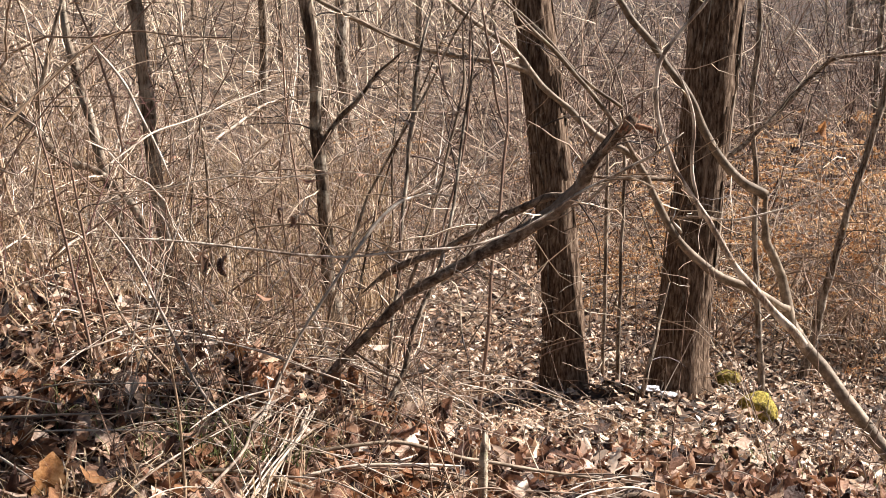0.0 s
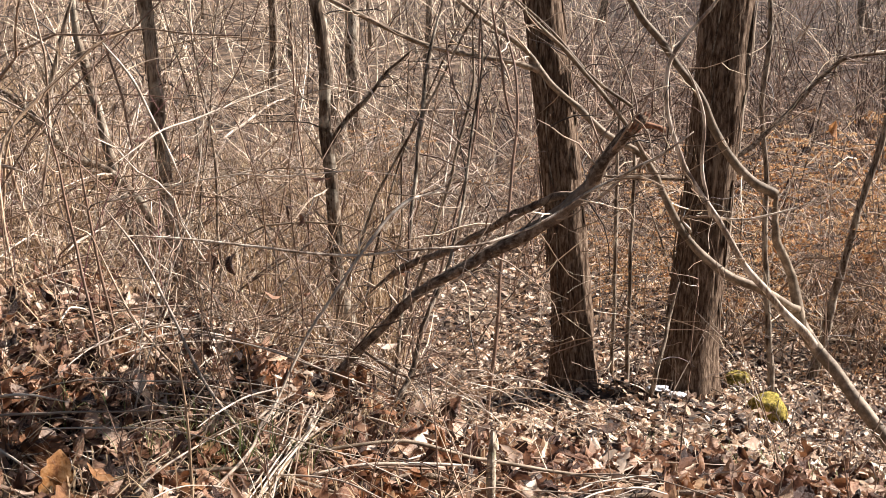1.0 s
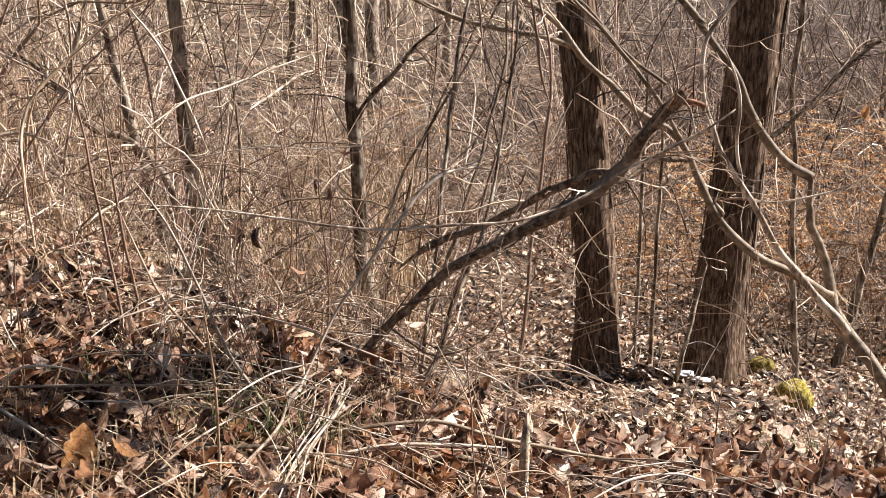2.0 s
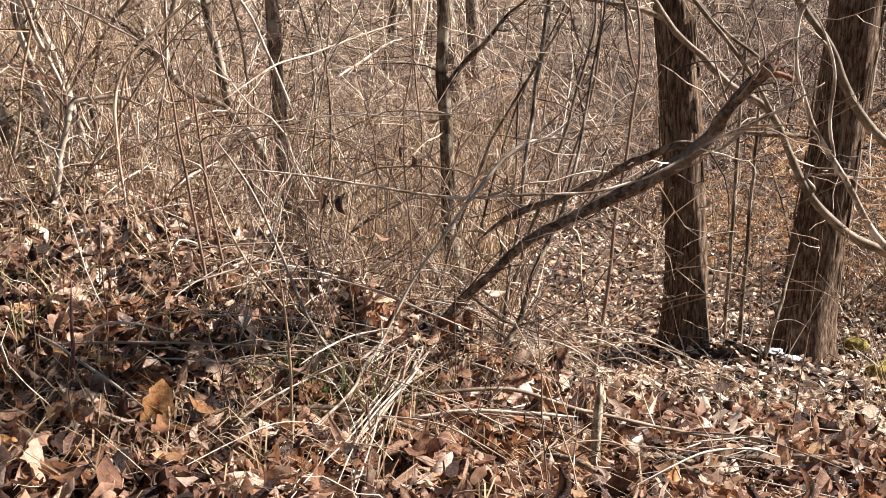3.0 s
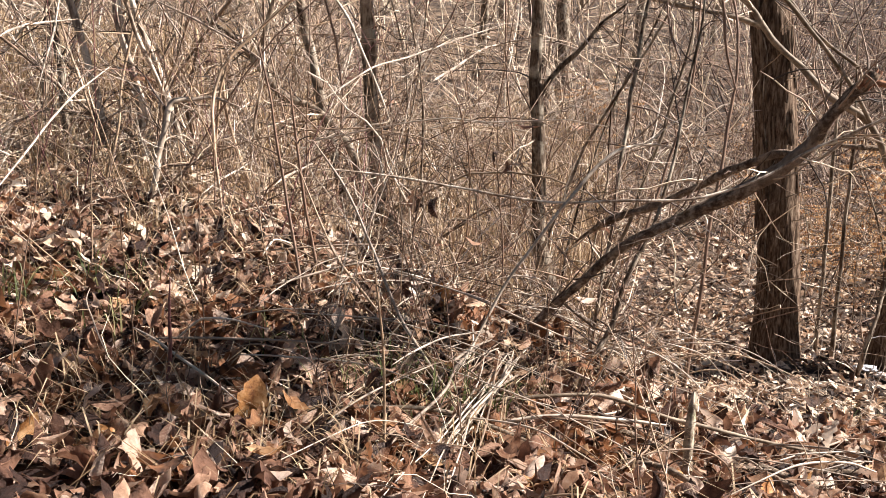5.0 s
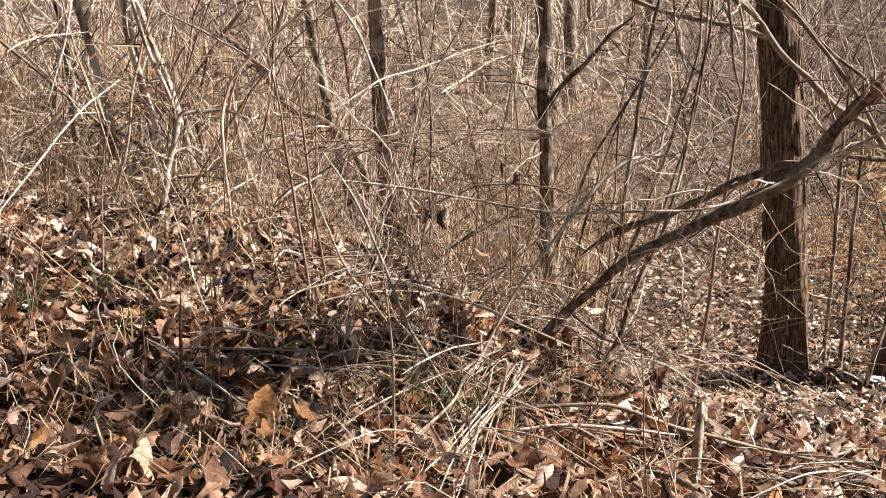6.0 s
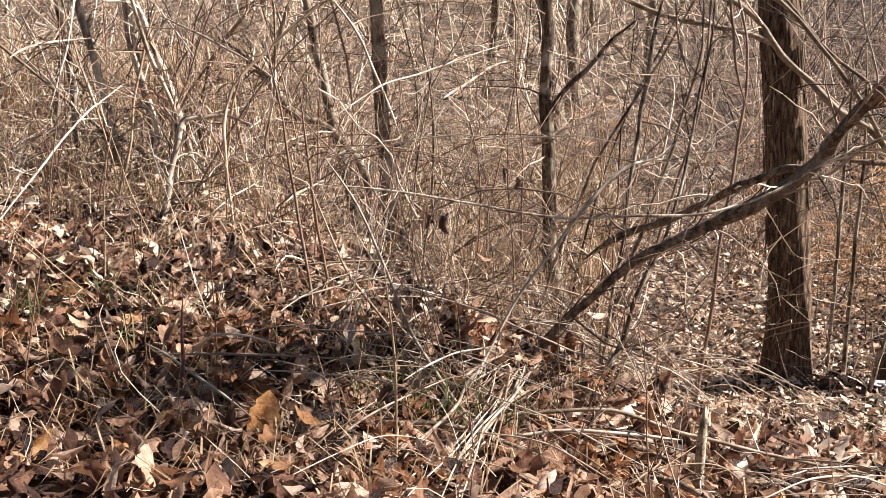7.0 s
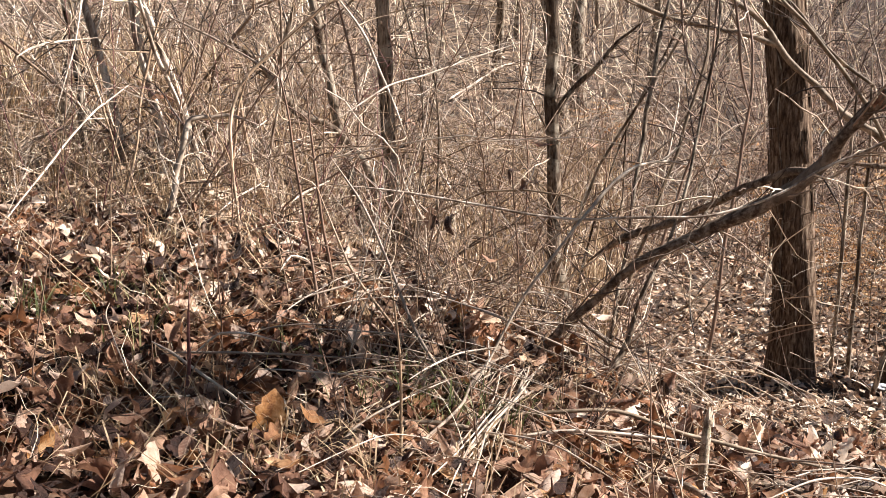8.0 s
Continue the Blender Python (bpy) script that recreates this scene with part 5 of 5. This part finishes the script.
def fallen_stalk(x0, y0, z0, x1, y1, z1, r0, hump, mat, seed, label):
    ctrl = []
    bow = rng.gauss(0, 0.03)
    for u in (0, 0.25, 0.5, 0.75, 1):
        x, y = x0 + (x1 - x0) * u + bow * math.sin(math.pi * u) + rng.gauss(0, .008), y0 + (y1 - y0) * u + rng.gauss(0, .008)
        ctrl.append((x, y, max(z0 + (z1 - z0) * u + hump * math.sin(math.pi * u), height(x, y) + 0.03), r0 * (1 - 0.35 * u)))
    sapling("fallen_stalk", ctrl, mat, M_TAN, label, "stalk", seed, (), 2, 0.10, 6, levels=1, rooted_in=False, trunk="stem", group="fan of dead stalks", rough=0.25)


for k in range(24):
    x0, y0 = -0.47 + rng.gauss(0, .05), 4.45 + rng.gauss(0, .2)
    u = rng.choice((1.0, 1.0, 0.75, 0.5)) * rng.uniform(0.85, 1.1)
    x1, y1 = x0 + (-0.11 + rng.gauss(0, .045)) * u + (rng.gauss(0, .16) if k % 5 == 0 else 0), y0 - 1.35 * u
    fallen_stalk(x0, y0, height(x0, y0) + rng.uniform(0.04, 0.10), x1, y1, height(x1, y1) + rng.uniform(0.015, 0.05), rng.choice((0.0018, 0.0024, 0.003, 0.004, 0.0055)), rng.uniform(-0.01, 0.02), rng.choice((M_PALE, M_PALE, M_BONE, M_GREY)), 1100 + k, "bleached dead stalk lying over the leaves")
for k in range(26):
    x0, y0, a = rng.uniform(-0.75, 0.1), rng.uniform(5.0, 6.0), rng.gauss(0.1, 0.4)
    ln = rng.uniform(0.4, 0.95)
    x1, y1 = x0 + math.cos(a) * ln, y0 + math.sin(a) * ln * 0.5
    fallen_stalk(x0, y0, height(x0, y0) + rng.uniform(0.02, 0.25), x1, y1, height(x1, y1) + rng.uniform(0.02, 0.2), rng.choice((0.0018, 0.0024, 0.003, 0.0036)), rng.uniform(0.04, 0.16), rng.choice((M_BONE, M_PALE, M_BONE, M_TAN)), 1180 + k, "thin bleached cane arched low behind the leaning trunk")
for k in range(34):
    x0, y0, a = rng.uniform(-1.1, 0.9), rng.uniform(3.6, 4.9), rng.choice((rng.gauss(-0.15, 0.35), rng.gauss(-2.3, 0.4)))
    ln = rng.uniform(0.3, 0.95)
    x1, y1 = x0 + math.cos(a) * ln, y0 + math.sin(a) * ln
    fallen_stalk(x0, y0, height(x0, y0) + 0.03 + 0.1 * rng.random(), x1, y1, height(x1, y1) + 0.03 + 0.05 * rng.random(), rng.choice((0.0016, 0.0022, 0.003, 0.004)), rng.uniform(0.0, 0.08), rng.choice((M_PALE, M_PALE, M_TAN, M_GREY)), 1140 + k, "thin dead stalk arched over the leaves")
for k in range(32):
    x0, y0 = rng.uniform(-1.5, -0.55), rng.uniform(3.4, 4.7)
    a = rng.choice((rng.gauss(0.45, 0.3), rng.gauss(-0.55, 0.3), rng.gauss(1.2, 0.3)))
    ln = rng.uniform(0.25, 0.85)
    x1, y1 = x0 + math.cos(a) * ln, y0 + math.sin(a) * ln * 0.7
    fallen_stalk(x0, y0, height(x0, y0) + rng.uniform(0.05, 0.14), x1, y1, height(x1, y1) + rng.uniform(0.05, 0.26), rng.choice((0.0016, 0.002, 0.0026, 0.0034, 0.0042)), rng.uniform(0.0, 0.07), rng.choice((M_PALE, M_BONE, M_PALE, M_GREY)), 1220 + k, "pale dead twig caught across the leaves of the bank")


def leaf_stem(x, y, z, size, leaves, mat, leaf_mat, seed, label):
    """A thin standing stem with a few dead leaves caught on it."""
    own = random.Random(seed)
    low = height(x, y)
    ctrl = [(x + own.gauss(0, .05), y, low, 0.0042), (x + own.gauss(0, .03), y, (low + z) / 2, 0.0036), (x, y, z, 0.003), (x + own.gauss(0, .06), y, z + 0.3, 0.002)]
    t = sapling("dry_weed", ctrl, mat, M_GREY, label, "weed", seed, (), 5, 0.2, 6, levels=1, trunk="stem", group="stems with caught leaves")
    for k in range(leaves):
        v, f = leaf_shape(own, "oak" if k % 2 else "broad")
        lm = Mesh()
        lm.add(v, f)
        ob = part("caught_leaf", lm, leaf_mat, t, "curled dead leaf hanging on the stem")
        turn = Euler((own.gauss(0, .6), radians(75) + own.gauss(0, .35), own.uniform(0, 6.28))).to_matrix().to_4x4()
        ob.matrix_basis = Matrix.Translation(Vector((x, y, z)) - t.location + Vector((own.gauss(0, .035), own.gauss(0, .03), own.gauss(0, .03)))) @ turn @ Matrix.Scale(size * own.uniform(0.8, 1.2), 4)


leaf_stem(-0.91, 5.2, 0.62, 0.085, 3, M_RED, M_LEAF_ONE, 1501, "thin stem hung with curled dark brown leaves")
leaf_stem(-0.64, 5.4, 0.76, 0.06, 2, M_RED, M_LEAF_ONE, 1502, "thin stem hung with curled dark brown leaves")
leaf_stem(-1.30, 4.95, 0.50, 0.075, 2, M_RED, M_LEAF_ONE, 1503, "thin stem hung with curled dark brown leaves")
leaf_stem(-0.02, 4.75, 0.16, 0.07, 3, M_RED, M_LEAF_ONE, 1504, "short stem hung with curled dark brown leaves")
leaf_stem(2.50, 9.0, 0.83, 0.11, 1, M_GREY, M_TAWNY, 1505, "tall thin stem holding one bright orange leaf")
# sticks strewn about
for k in range(150):
    x, y = wedge(3.0, 7.5, -0.56, 0.40)(rng)
    a, ln, r0 = rng.uniform(0, 3.14), rng.uniform(0.15, 0.7), rng.uniform(0.0016, 0.0042)
    hump = rng.uniform(0, 0.08)
    ctrl = [(x + math.cos(a) * ln * u + rng.gauss(0, .012), y + math.sin(a) * ln * u + rng.gauss(0, .012), height(x + math.cos(a) * ln * u, y + math.sin(a) * ln * u) + 0.03 + hump * math.sin(math.pi * u), r0 * (1 - 0.5 * u)) for u in (0, 0.33, 0.66, 1)]
    sapling("fallen_stick", ctrl, rng.choice((M_PALE, M_BONE, M_TAN, M_GREY)), M_TAN, "thin dead stick lying on leaves", "stick", 1300 + k, (), 2, 0.12, 5, levels=1, rooted_in=False, trunk="stem", group="strewn sticks")


def weed(seed, mat):
    rng = random.Random(seed)
    t = thing("weed_stem", (0, 0, 0), "thin dry weed stem standing in leaves", "weed", "standing dry stems")
    m = Mesh()
    pts = twig(m, rng, (0, 0, -0.05), (rng.gauss(0, .15), rng.gauss(0, .15), 1), rng.uniform(0.5, 1.3), rng.uniform(0.002, 0.0035), 0.1, 9, 4, 0.07)
    spray(m, rng, pts, np.full(10, 0.003), rng.randrange(2, 7), 0.22, levels=1)
    part("stem", m, mat, t)
    return t


WEEDS = [weed(600 + i, (M_TAN, M_RED, M_RED, M_PALE)[i % 4]) for i in range(12)]
for k in range(250):
    x, y = wedge(3.4, 7.6, -0.56, 0.36)(rng)
    if x > -0.03 * y and k % 3:
        continue
    copy_thing(rng.choice(WEEDS), Matrix.Translation(settle(x, y)) @ Matrix.Rotation(rng.uniform(0, 6.28), 4, "Z") @ Matrix.Rotation(rng.gauss(0, .3), 4, "X") @ Matrix.Scale(rng.uniform(0.6, 1.1), 4))
for k in WEEDS:
    for ob in (*k.children_recursive, k):
        bpy.data.objects.remove(ob)

# twig crumbs and stalk ends all over the leaves
for count, mat, label in ((1500, M_TAN, "fine tan twigs strewn over the leaves"), (2100, M_GREY, "fine grey twigs strewn over the leaves")):
    m = Mesh()
    for k in range(count):
        x, y = wedge(2.9, 7.5, -0.56, 0.42 if k % 3 == 0 else -0.05)(rng)
        a = rng.uniform(0, 6.28)
        twig(m, rng, settle(x, y, 0.012 + abs(rng.gauss(0, .02))), (math.cos(a), math.sin(a), rng.gauss(0.05, .3)), rng.uniform(0.05, 0.34), rng.uniform(0.0009, 0.002), 0.8, 5, 3, 0.28)
    tagged(part("twig_litter", m, mat), label, "twig litter", kind="stuff")

# ---- grass ----


def grass(count, area, low, high, seed, mat, label, tuft=9, lean=0.5, wide=1.0):
    rng = random.Random(seed)
    m = Mesh()
    for _ in range(count // tuft):
        x, y = area(rng)
        for _ in range(tuft):
            p = np.array(settle(x + rng.gauss(0, .04), y + rng.gauss(0, .04), -0.01))
            a, h, w = rng.uniform(0, 6.28), rng.uniform(low, high), rng.uniform(0.0012, 0.0028) * wide
            d, k = np.array((math.cos(a), math.sin(a), 0)), rng.uniform(0.1, 1.0) * lean
            s = np.array((-math.sin(a), math.cos(a), 0)) * w
            q = [p, p + d * h * 0.25 * k + (0, 0, h * 0.5), p + d * h * 0.75 * k + (0, 0, h * 0.85), p + d * h * 1.3 * k + (0, 0, h * (1.0 - 0.35 * k))]
            m.add([q[0] - s, q[0] + s, q[1] - s, q[1] + s, q[2] - s * .7, q[2] + s * .7, q[3]], [(0, 1, 3, 2), (2, 3, 5, 4), (4, 5, 6)])
    return tagged(part("grass", m, mat), label, "grass", kind="stuff")


grass(3300, wedge(2.9, 6.5, -0.58, 0.05), 0.04, 0.17, 701, M_STRAW, "wispy dry straw among the leaves", 8, 1.7)
grass(170, lambda rng: (-1.35 + rng.gauss(0, .28), 3.3 + rng.gauss(0, .25)), 0.05, 0.15, 708, M_STRAW, "curled golden straw among the leaves", 14, 2.0, 1.2)
grass(3000, wedge(5.6, 10.0, -0.60, -0.24), 0.08, 0.34, 702, M_STRAW, "tan dry grass on the bank", 12, 0.9)
grass(17000, wedge(9.0, 22.0, -0.60, -0.04), 0.25, 0.9, 703, M_STRAW, "tall tan dry grass behind the thicket", 14, 0.6, 2.6)
grass(200, lambda rng: (-0.75 + rng.gauss(0, .22), 3.95 + rng.gauss(0, .18)), 0.06, 0.2, 705, M_GRASS, "small green grass tufts in the leaves", 10, 0.9)
grass(120, lambda rng: (-1.75 + rng.gauss(0, .2), 4.1 + rng.gauss(0, .2)), 0.06, 0.2, 706, M_GRASS, "small green grass tufts in the leaves", 10, 0.9)
grass(160, lambda rng: (1.45 + rng.gauss(0, .3), 5.6 + rng.gauss(0, .4)), 0.05, 0.16, 707, M_GRASS, "sparse green blades on the floor", 6, 0.9)

# ---- young trees that keep their orange leaves ----


def beech(seed):
    rng = random.Random(seed)
    t = thing("leafy_sapling", (0, 0, 0), "young sapling holding dry orange leaves", "sapling", "orange-leaved saplings")
    m, lv = Mesh(), Mesh()
    pts = twig(m, rng, (0, 0, -0.05), (rng.gauss(0, .1), rng.gauss(0, .1), 1), rng.uniform(1.5, 2.4), 0.012, 0, 10, 5, 0.06)
    part("trunk", m, M_SAP, t)
    m = Mesh()
    for k in range(15):
        j = rng.randrange(2, 10)
        tp = twig(m, rng, pts[j], (rng.gauss(0, 1), rng.gauss(0, 1), 0.25), rng.uniform(0.4, 0.9), 0.004, 0.2, 6)
        for q in range(30):
            v, f = rng.choice(PLAIN)
            lv.add(v @ rotation(rng, 0.9).T * rng.uniform(0.022, 0.046) + tp[rng.randrange(2, 7)] + np.array((rng.gauss(0, .04), rng.gauss(0, .04), -0.03)), f)
    tagged(part("twig_spray", m, M_GREY, t), kind="stuff")
    tagged(part("foliage", lv, M_ORANGE, t), "dry orange leaves", kind="stuff")
    return t


BEECH = [beech(801), beech(802), beech(803)]
rng = random.Random(12)
for x, y, s in ((2.9, 11.4, 0.8), (3.6, 12.2, 1.0), (4.1, 13.0, 1.1), (3.2, 13.4, 0.9), (4.6, 14.5, 1.1), (1.5, 12.4, 0.55), (1.2, 12.0, 0.5), (1.75, 13.0, 0.6), (3.3, 10.6, 0.6), (5.0, 13.2, 1.0), (-0.5, 16.5, 0.8), (-1.1, 18, 0.8), (0.3, 17, 0.7), (5.3, 15.8, 1.2), (3.0, 12.6, 0.9), (3.9, 11.6, 0.9), (2.6, 12.0, 0.7), (4.4, 12.2, 1.0), (3.5, 14.4, 1.0), (2.2, 13.6, 0.7), (1.25, 11.4, 0.55), (1.62, 11.2, 0.6), (1.45, 11.8, 0.65), (1.9, 11.6, 0.6), (2.3, 11.2, 0.65), (2.7, 10.9, 0.7)):
    copy_thing(BEECH[rng.randrange(3)], Matrix.Translation(settle(x, y)) @ Matrix.Rotation(rng.uniform(0, 6.28), 4, "Z") @ Matrix.Scale(s, 4))
for _ in range(30):
    x, y = wedge(11.0, 15.0, 0.07, 0.40)(rng)
    copy_thing(BEECH[rng.randrange(3)], Matrix.Translation(settle(x, y)) @ Matrix.Rotation(rng.uniform(0, 6.28), 4, "Z") @ Matrix.Scale(rng.uniform(0.75, 1.2) if x > 0.17 * y else rng.uniform(0.45, 0.7), 4))
for k in BEECH:
    for ob in (*k.children_recursive, k):
        bpy.data.objects.remove(ob)

# ---- stones, snow, stub ----


def stone(at, size, label, seed):
    m = Mesh()
    bm = bmesh.new()
    bmesh.ops.create_icosphere(bm, subdivisions=4, radius=1)
    for v in bm.verts:
        q = v.co * 1.3 + Vector((seed * 7.1, 0, 0))
        v.co *= 1 + 0.15 * noise.noise(q) + 0.06 * noise.noise(q * 3) + 0.025 * noise.noise(q * 12)
        v.co.x, v.co.y, v.co.z = v.co.x * size[0], v.co.y * size[1], max(v.co.z, -0.6) * size[2]
    m.add([v.co for v in bm.verts], [[v.index for v in f.verts] for f in bm.faces])
    bm.free()
    ob = part("mossy_stone", m, M_MOSS)
    ob.location = at
    return tagged(ob, label, "stone", "mossy stones")


stone(settle(1.97, 8.28, 0.055), (0.122, 0.12, 0.115), "round stone thick with yellow-green moss", 1)
stone(settle(2.14, 9.95, 0.05), (0.10, 0.09, 0.07), "low stone capped with yellow-green moss", 2)
stone(settle(2.25, 6.6, 0.0), (0.11, 0.10, 0.04), "flat stone with a little moss among leaves", 3)

# old snow left at the foot of the thick tree: a few thin crusts half under leaves
m = Mesh()
snow_at = Vector(settle(1.26, 8.06, 0.0))
for k, (dx, dy, w, d, h) in enumerate(((0.0, 0.0, 0.07, 0.05, 0.017), (0.10, -0.02, 0.055, 0.04, 0.015))):
    bm = bmesh.new()
    bmesh.ops.create_icosphere(bm, subdivisions=4, radius=1)
    up = height(snow_at.x + dx, snow_at.y + dy) - snow_at.z + 0.035
    for v in bm.verts:
        q = v.co * 1.6 + Vector((k * 5.0, 0, 0))
        v.co *= 1 + 0.45 * noise.noise(q) + 0.2 * noise.noise(q * 4)
        v.co.x, v.co.y, v.co.z = v.co.x * w + dx, v.co.y * d + dy, max(v.co.z, -0.8) * h + up
    m.add([v.co for v in bm.verts], [[v.index for v in f.verts] for f in bm.faces])
    bm.free()
ob = part("snow_patch", m, M_SNOW)
ob.location = snow_at
tagged(ob, "thin patch of old white snow beside the trunk", "snow")

# a few big leaves that stand up from the rest
for x, y, up, s, tip, turn in ((-1.032, 3.44, 0.075, 0.14, 66, 60), (0.35, 3.88, 0.05, 0.11, 50, 120), (-1.52, 3.10, 0.05, 0.13, 25, 60), (-0.76, 4.84, 0.06, 0.11, 45, 80), (0.12, 3.75, 0.05, 0.10, 40, 150), (0.45, 4.05, 0.05, 0.11, 35, 10), (-1.75, 3.35, 0.04, 0.14, 20, 35), (-1.30, 3.15, 0.05, 0.13, 30, 140)):
    v, f = leaf_shape(random.Random(int(s * 1e4) + turn), "broad")
    m = Mesh()
    m.add(v * np.array((1.0, 1.1, 0.6)) * s, f)
    ob = part("large_leaf", m, M_TAWNY)
    ob.matrix_basis = Matrix.Translation(settle(x, y, up)) @ Euler((radians(60 if tip > 60 else 15), radians(-tip), radians(turn))).to_matrix().to_4x4()
    tagged(ob, "large curled orange-brown oak leaf", "leaf", "large leaves")

# ---- the nearest leaves, one by one ----
rng = random.Random(15)
LEAF_MESHES = []
for v, f in CURLED[::3]:
    lm = Mesh()
    lm.add(v, f)
    LEAF_MESHES.append(lm.data("leaf", M_TAWNY_BROWN if len(LEAF_MESHES) % 4 == 1 else M_LEAF_ONE))
for k in range(300):
    x, y = wedge(2.9, 4.4, -0.50, 0.30)(rng)
    ob = new("leaf", rng.choice(LEAF_MESHES))
    ob.parent = near_litter
    s = 0.102 * rng.uniform(0.65, 1.35)
    ob.matrix_basis = Matrix.Translation(settle(x, y, 0.02 + abs(rng.gauss(0, .03)))) @ Euler((rng.gauss(0, .38), rng.gauss(0, .38), rng.uniform(0, 6.28))).to_matrix().to_4x4() @ Matrix.Scale(s, 4)
